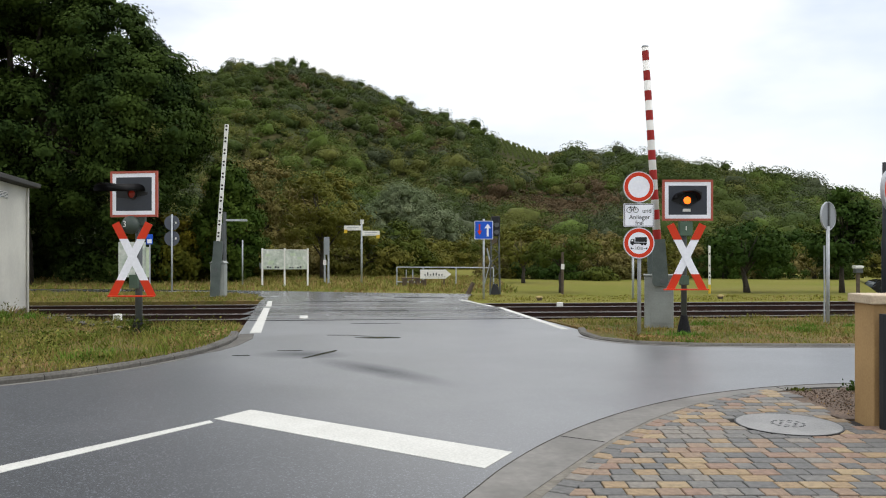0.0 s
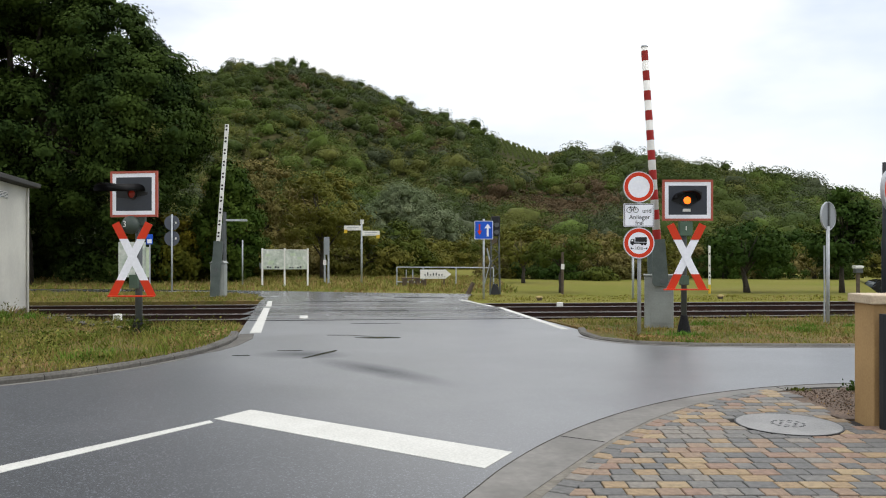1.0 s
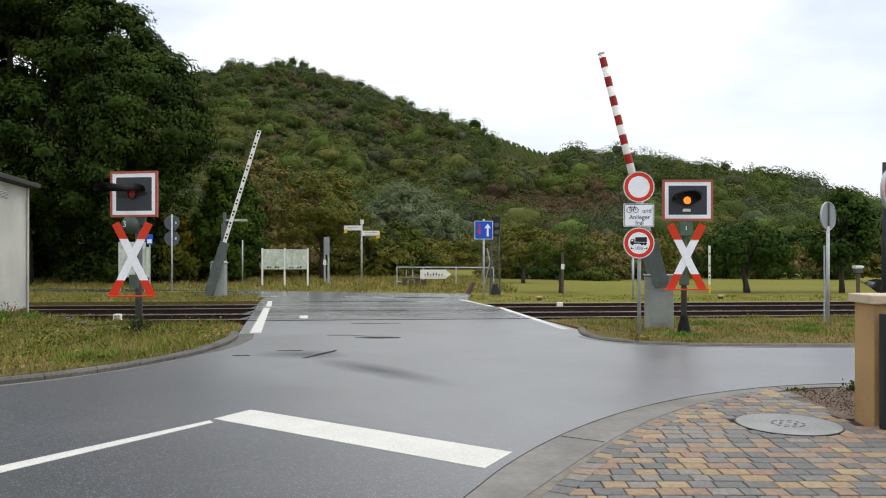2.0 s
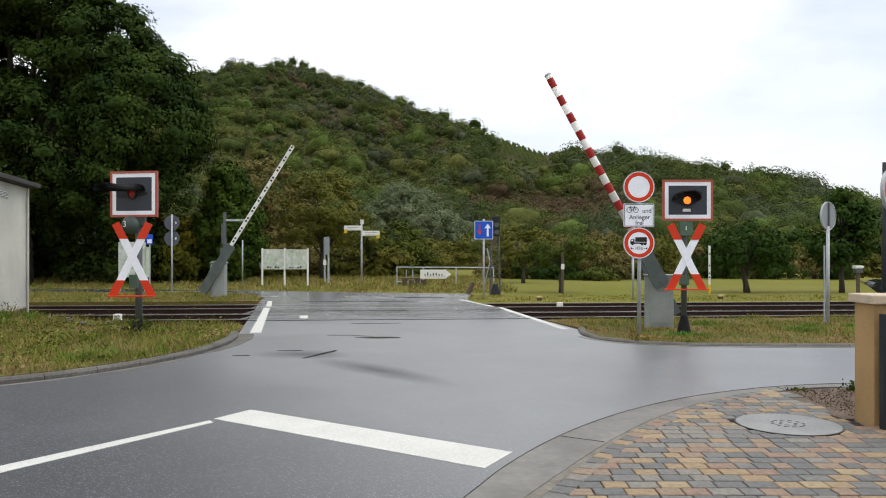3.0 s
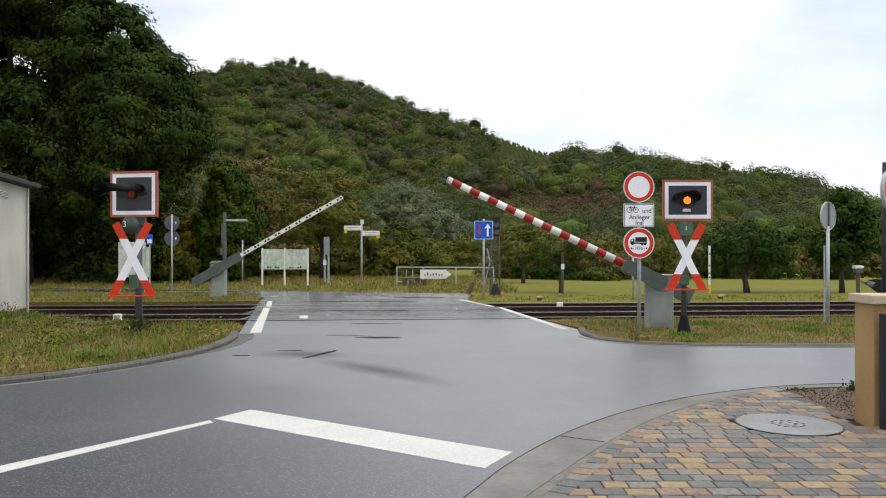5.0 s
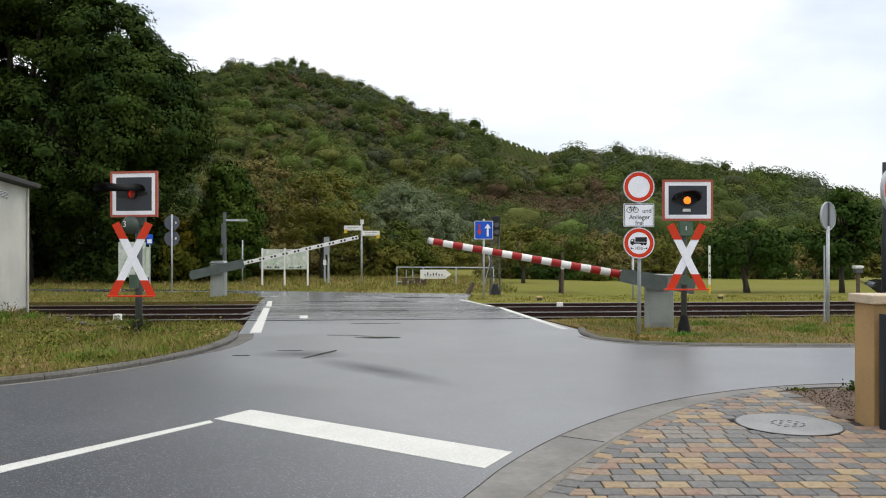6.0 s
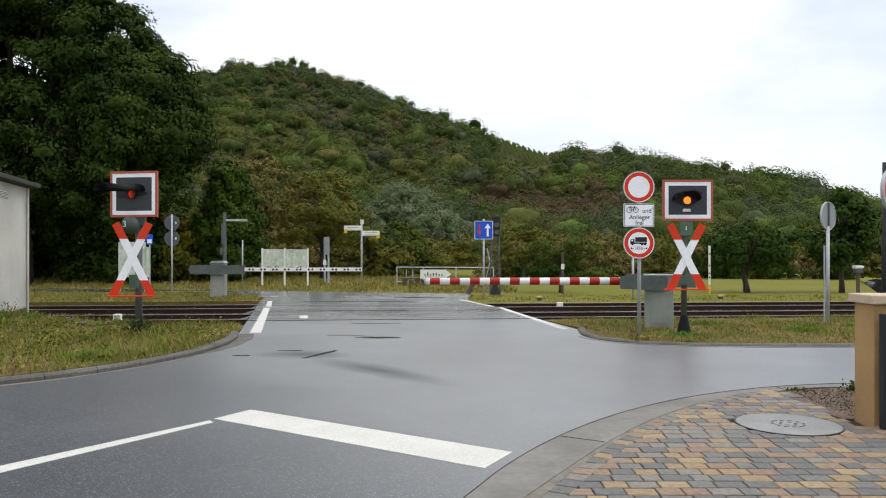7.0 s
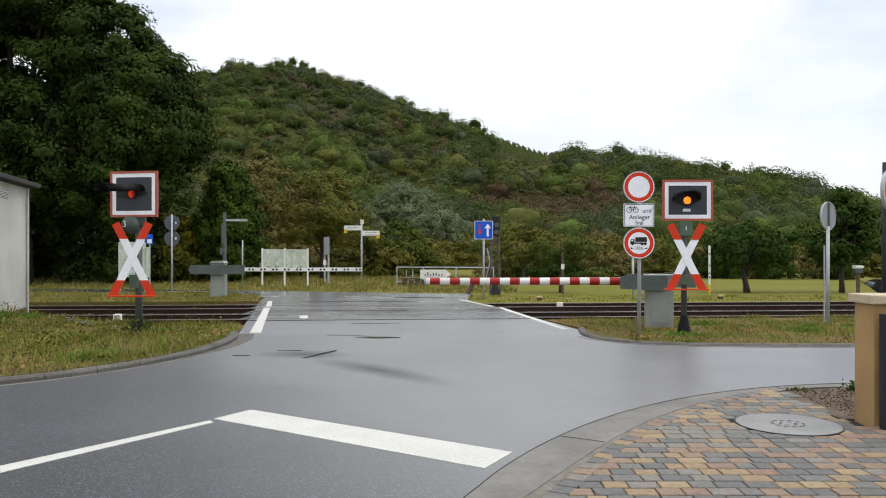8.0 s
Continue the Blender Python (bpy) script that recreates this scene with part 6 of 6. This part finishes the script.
for i, (x, d, w, h, mat) in enumerate(WOOD_ROW):
    h *= 0.72 if 800 < x < 1120 else 0.62 if x >= 1120 else 0.9
    names = {"tan_willow_leaves": "brownish", "olive_leaves": "olive", "silver_willow_leaves": "silvery", "apple_leaves": "green", "dark_green_leaves": "dark green"}
    tree("valley_tree", px(x, d), d, names[mat.name] + " broad-leaved tree in the wood behind the meadow", mat,
         [(0, 0, h * 0.48, w, w * 0.8, h * 0.5), (w * 0.45, -0.5, h * 0.3, w * 0.7, w * 0.6, h * 0.34), (-w * 0.5, -0.3, h * 0.34, w * 0.7, w * 0.6, h * 0.36)], 0.16, h * 0.4, 80 + i, clumps=300, per=30, spread=0.42, leaf_size=0.20, limbs=5, group="valley trees")


# ---------------------------------------------------------------- grass
def blades(n, rng, xs, ys, zs, height, width):
    ang = rng.uniform(0, 2 * math.pi, n)
    side = np.stack((np.cos(ang), np.sin(ang), np.zeros(n)), axis=1) * (width * rng.uniform(0.6, 1.4, n))[:, None]
    base = np.stack((xs, ys, zs), axis=1)
    hgt = height * rng.uniform(0.4, 1.3, n)
    bend = rng.normal(size=(n, 3)) * (hgt * 0.45)[:, None]
    bend[:, 2] = hgt
    mid = base + bend * (0.55, 0.55, 0.62)
    return np.stack((base - side, base + side, mid + side * 0.7, base + bend), axis=1)


def grass():
    rng = np.random.default_rng(77)
    a, d = RAILS[0], RAILS[3]
    kl = np.array(KERB_LEFT)
    kr = np.array(KERB_RIGHT)

    def spread(name, label, n, x0, x1, y0, y1, test, z, h, w, mat, dry=0.10, lift=False):
        x, y = rng.uniform(x0, x1, n), rng.uniform(y0, y1, n)
        tuft = np.array([noise.noise((p * 1.3, q * 1.3, 2.0)) for p, q in zip(x, y)])
        keep = test(x, y) & (rng.uniform(0, 1, n) < 0.62 + 0.9 * tuft)
        x, y, tuft = x[keep], y[keep], tuft[keep]
        co = blades(len(x), rng, x, y, np.array([z + (swell(p, q) if lift else 0.0) for p, q in zip(x, y)]), h * (1 + 1.2 * np.clip(tuft, -0.5, 0.8)), w)
        idx = (rng.uniform(0, 1, len(x)) < dry + 0.30 * np.clip(np.array([noise.noise((p * 0.7, q * 0.7, 9.0)) for p, q in zip(x, y)]), 0, 1) * (mat is GRASS)).astype(int)
        tagged(part(name, faces_mesh(name, co, [mat, DRY], idx), mat), label, "grass", kind="stuff")

    def in_left(x, y):
        ky = np.interp(x, np.maximum.accumulate(kl[:, 0]), kl[:, 1])
        return (y > ky + 0.2) & (x < -3.85 - np.clip(y - 14.4, 0, 9) * 0.22) & (y < a - 0.75 + SLOPE * x)

    def in_right(x, y):
        ky = np.interp(x, kr[5:, 0], kr[5:, 1])
        return (y > ky + 0.16) & (x > right_edge(y) + 0.12) & (y < a - 0.75 + SLOPE * x)

    spread("verge_grass", "tufted green and straw-coloured grass on the verge", 52000, -13.5, -3.7, 7.5, 18.6, in_left, 0.08, 0.11, 0.008, GRASS, 0.14, True)
    spread("verge_grass", "tufted green and straw-coloured grass on the verge", 34000, 2.5, 12.0, 13.2, 19.4, in_right, 0.015, 0.06, 0.008, GRASS, 0.16)
    spread("verge_grass", "short pale grass between track and far road", 52000, -24, -5.2, 23.0, 31.5, lambda x, y: (y > d + 1.1 + SLOPE * x) & (x < left_edge(y) - 0.15) & ((y < 26.9) | (x < -7.0 - (y - 28.4))) & (y < 29.6 - 0.05 * (x + 11)), 0.025, 0.08, 0.012, GRASS)
    spread("meadow_grass", "yellow-green meadow grass beyond the track", 14000, 0.6, 22, 25.0, 29, lambda x, y: (y > d + 1.2 + SLOPE * x) & (x > right_edge(y) + 0.1 + np.clip(y - 27, 0, 3) * 0.3) & (x < np.where(y > 29, 0.528 * y, 0.62 * y + 3)), -0.05, 0.05, 0.012, MEADOW, 0.15)
    spread("meadow_grass", "rough grass bank behind the far road", 60000, -30, 3.0, 30.5, 50, lambda x, y: y > np.interp(x, [-40, -12.6, -7.2, -3.0, 1.22, 3], [35.2, 32.8, 31.8, 30.4, 29.5, 28.6]), -0.05, 0.13, 0.02, GRASS, 0.3)
    # lush green tufts standing in both verges
    for test, x0, x1, y0, y1, z, count in ((in_left, -11.5, -4.2, 9.2, 17.8, 0.08, 30), (in_right, 3.0, 10.5, 13.5, 17.6, 0.015, 24)):
        pts = []
        while len(pts) < count * 110:
            cx, cy = rng.uniform(x0, x1), rng.uniform(y0, y1)
            if noise.noise((cx * 0.6, cy * 0.6, 4.0)) < 0.0 or not test(np.array([cx]), np.array([cy]))[0]:
                continue
            pts.extend((rng.normal(size=(110, 2)) * rng.uniform(0.10, 0.26) + (cx, cy)).tolist())
        pts = np.array(pts)
        pts = pts[test(pts[:, 0], pts[:, 1])]
        co = blades(len(pts), rng, pts[:, 0], pts[:, 1], np.array([z + (swell(p, q) if test is in_left else 0.0) for p, q in pts]), 0.125 if test is in_left else 0.08, 0.009)
        tagged(part("grass_tufts", faces_mesh("grass_tufts", co, [LUSH]), LUSH), "lush green grass tufts standing in the verge", "grass", kind="stuff")
    # broad-leaved weeds in the left verge
    rows = []
    while len(rows) < 7000:
        cx, cy = rng.uniform(-10.5, -4.4), rng.uniform(9.8, 17.6)
        if not in_left(np.array([cx]), np.array([cy]))[0]:
            continue
        r = rng.uniform(0.08, 0.22)
        for q in rng.normal(size=(80, 3)) * (r, r, r * 0.7):
            rows.append((cx + q[0], cy + q[1], 0.1 + swell(cx, cy) + abs(q[2])))
    tagged(part("verge_weeds", faces_mesh("verge_weeds", leaves(np.array(rows), 0.038, rng), [APPLE, GRASS], (rng.uniform(0, 1, len(rows)) < 0.5).astype(int)), APPLE), "low broad-leaved weeds in the grass verge", "weeds", kind="stuff")
    w = rng.normal(size=(300, 3)) * (0.08, 0.06, 0.035) + (4.86, 9.12, 0.04)
    w[:, 2] = np.abs(w[:, 2])
    tagged(part("weed", faces_mesh("weed", leaves(w, 0.035, rng), [YEW]), YEW), "small green weed growing in the soil bed", "weed", kind="stuff")
    w = rng.normal(size=(90, 3)) * (0.07, 0.03, 0.008) + (4.12, 9.12, 0.015)
    tagged(part("weed", faces_mesh("weed", leaves(w, 0.022, rng), [APPLE]), APPLE), "small green weed at the kerb", "weed", kind="stuff")


grass()


def litter():
    rng = np.random.default_rng(31)
    c = np.stack((rng.uniform(4.0, 7.0, 5200), rng.uniform(7.68, 9.2, 5200), np.full(5200, 0.0)), axis=1)
    tagged(part("soil_clods", faces_mesh("soil_clods", leaves(c, 0.019, rng, np.tile((0, -0.5, 0.8), (5200, 1)), 0.4), [SOIL, DRY], (rng.uniform(0, 1, 5200) < 0.04).astype(int)), SOIL), "loose clods of dark soil", "soil", kind="stuff")
    rows = []
    for line, off, z in ((KERB_LEFT, 1, 0.13), (KERB_RIGHT, 1, 0.08)):
        pts = resample([q for q in line if -12 < q[0] < 12], 0.02)
        for a, b in zip(pts, pts[1:]):
            w = (b - a).normalized()
            n = Vector((-w.y, w.x)) * off
            if noise.noise((a.x * 0.9, a.y * 0.9, 4)) > -0.05:
                q = a + n * (0.16 + abs(rng.normal()) * 0.22)
                rows.append((q.x, q.y, z + rng.uniform(0, 0.05)))
    tagged(part("leaf_litter", faces_mesh("leaf_litter", leaves(np.array(rows), 0.045, rng), [DRY]), DRY), "dry brown leaves lying along the kerb", "leaf litter", kind="stuff")


litter()


# ---------------------------------------------------------------- paving stones
def stone_material():
    m = bpy.data.materials.new("paving_stone")
    m.use_nodes = True
    n, l = m.node_tree.nodes, m.node_tree.links
    p = n["Principled BSDF"]
    info = n.new("ShaderNodeObjectInfo")
    geo = n.new("ShaderNodeNewGeometry")
    add = n.new("ShaderNodeMath")
    add.operation = "ADD"
    l.new(info.outputs["Random"], add.inputs[0])
    l.new(geo.outputs["Random Per Island"], add.inputs[1])
    fr = n.new("ShaderNodeMath")
    fr.operation = "FRACT"
    l.new(add.outputs[0], fr.inputs[0])
    ramp = n.new("ShaderNodeValToRGB")
    ramp.color_ramp.interpolation = "CONSTANT"
    tones = ((0.0, (0.112, 0.110, 0.104)), (0.22, (0.14, 0.135, 0.123)), (0.44, (0.18, 0.163, 0.138)), (0.62, (0.22, 0.155, 0.105)), (0.76, (0.25, 0.178, 0.10)), (0.87, (0.21, 0.138, 0.098)), (0.95, (0.28, 0.21, 0.12)))
    while len(ramp.color_ramp.elements) < len(tones):
        ramp.color_ramp.elements.new(0.5)
    for e, (pos, c) in zip(ramp.color_ramp.elements, tones):
        e.position, e.color = pos, (*c, 1)
    l.new(fr.outputs[0], ramp.inputs[0])
    co = n.new("ShaderNodeTexCoord")
    tex = n.new("ShaderNodeTexNoise")
    tex.inputs["Scale"].default_value, tex.inputs["Detail"].default_value = 22, 5
    l.new(geo.outputs["Position"], tex.inputs["Vector"])
    sc = n.new("ShaderNodeMapRange")
    sc.inputs[1].default_value, sc.inputs[2].default_value, sc.inputs[3].default_value, sc.inputs[4].default_value = 0.3, 0.7, 0.74, 1.2
    l.new(tex.outputs[0], sc.inputs[0])
    mul = n.new("ShaderNodeVectorMath")
    mul.operation = "SCALE"
    l.new(ramp.outputs[0], mul.inputs[0])
    l.new(sc.outputs[0], mul.inputs["Scale"])
    l.new(mul.outputs[0], p.inputs["Base Color"])
    p.inputs["Roughness"].default_value = 0.65
    p.inputs["Specular IOR Level"].default_value = 0.35
    b = n.new("ShaderNodeBump")
    b.inputs["Strength"].default_value, b.inputs["Distance"].default_value = 0.3, 0.004
    l.new(tex.outputs[0], b.inputs["Height"])
    l.new(b.outputs[0], p.inputs["Normal"])
    return m


STONE = stone_material()


def stone_mesh(length, depth):
    bm = bmesh.new()
    gx, gy = 0.0045, 0.0095
    rows = []
    for z, o in ((0.0, 0), (0.025, 0), (0.03, 0.005)):
        rows.append([bm.verts.new((x, y, z)) for x, y in ((gx + o, gy + o), (length - gx - o, gy + o), (length - gx - o, depth - gy - o), (gx + o, depth - gy - o))])
    for lo, hi in zip(rows, rows[1:]):
        for i in range(4):
            bm.faces.new((lo[i], lo[(i + 1) % 4], hi[(i + 1) % 4], hi[i]))
    bm.faces.new(rows[-1])
    return finish(bm, "paving_stone", STONE)


def paving():
    pavement = thing("pavement", pose(0, 0, -0.026), "grey and ochre concrete paving stones in running courses", "pavement", kind="structure")
    depth = 0.158
    sizes = {0.14: stone_mesh(0.14, depth), 0.175: stone_mesh(0.175, depth), 0.215: stone_mesh(0.215, depth)}
    rng = random.Random(4)
    edge = np.array(PAVER_EDGE)
    near, rest = [], []
    for r in range(80):
        y = -2.84 + r * depth
        x = float(np.interp(y + depth * 0.5, edge[:, 1], edge[:, 0])) - 0.05 + rng.uniform(0, 0.03)
        end = 7.2
        while x < end:
            s = rng.choice((0.14, 0.175, 0.175, 0.215, 0.215))
            cx, cy = x + s / 2, y + depth / 2
            if (cx - 3.22) ** 2 + (cy - 7.33) ** 2 > 0.42 ** 2 and not (cx > 3.90 and cy > 7.2) and not (cx > 3.62 and cy > 8.95):
                (near if 4.9 < cy < 6.6 and cx < 3.9 else rest).append((s, x, y))
            x += s
    rng.shuffle(near)
    near, extra = near[:300], near[300:]
    for s, x, y in near:
        part("paving_stone", sizes[s], STONE, pavement, "", pose(x, y, rng.uniform(-0.002, 0.002), rng.uniform(-0.4, 0.4), rng.uniform(-0.4, 0.4), rng.uniform(-0.5, 0.5)))
    verts, faces = [], []
    def add(me, m):
        o = len(verts)
        verts.extend([tuple(m @ v.co) for v in me.vertices])
        faces.extend([tuple(o + i for i in p.vertices) for p in me.polygons])
    for s, x, y in rest + extra:
        add(sizes[s], pose(x, y, rng.uniform(-0.002, 0.002), rng.uniform(-0.4, 0.4), rng.uniform(-0.4, 0.4), rng.uniform(-0.5, 0.5)))
    border = stone_mesh(0.155, 0.165)
    # border course laid along the curve
    pts = resample(PAVER_EDGE, 0.165)
    for a, b in zip(pts, pts[1:]):
        w = (b - a).normalized()
        if a.y < -2.6:
            continue
        add(border, Matrix.Translation((a.x, a.y, 0)) @ Matrix.Rotation(math.atan2(w.y, w.x) - radians(90), 4, "Z") @ Matrix.Translation((-0.152, 0, 0.001)))
    me = bpy.data.meshes.new("paving_rest")
    me.from_pydata(verts, [], faces)
    me.materials.append(STONE)
    tagged(part("paving_rest", me, STONE, pavement), kind="stuff")


paving()


# ---------------------------------------------------------------- what moves
def motions():
    near = [(0.0, 3.6), (0.6, 3.6), (1.0, 3.8), (1.1, 4.5), (1.3, 6.7), (1.5, 8.7), (1.7, 10.8), (2.2, 17.0), (2.8, 25.4), (3.1, 30.2), (3.4, 35.2), (3.7, 40.5), (4.0, 46.0), (4.3, 51.5), (4.7, 59.0), (5.2, 67.8), (5.8, 77.0), (6.1, 81.5), (6.4, 85.2), (6.6, 87.7), (6.8, 89.6), (7.0, 90.0), (8.0, 90.0)]
    walk(BOOM_N, [(t, pose(0, 0, 0.955, 0, 90 - a, 0)) for t, a in near])
    far = [(0.0, 4.2), (0.6, 4.2), (1.0, 4.3), (1.1, 5.3), (1.3, 8.2), (1.5, 10.8), (1.7, 13.2), (2.2, 20.2), (2.8, 29.0), (3.1, 33.2), (3.4, 37.0), (3.7, 41.2), (4.0, 45.3), (4.3, 49.5), (4.7, 55.3), (5.2, 63.5), (5.8, 73.6), (6.1, 79.0), (6.4, 84.0), (6.6, 86.6), (6.8, 88.8), (7.0, 90.0), (8.0, 90.0)]
    walk(BOOM_F, [(t, pose(0, 0, 0.955, 0, a - 90, 0)) for t, a in far])
    # turning imitates blinking: once in 0.985 s, the two signals half a turn apart
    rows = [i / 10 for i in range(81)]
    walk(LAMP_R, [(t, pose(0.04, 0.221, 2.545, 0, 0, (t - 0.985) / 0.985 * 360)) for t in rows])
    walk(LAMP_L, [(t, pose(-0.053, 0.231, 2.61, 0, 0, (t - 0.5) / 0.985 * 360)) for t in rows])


motions()
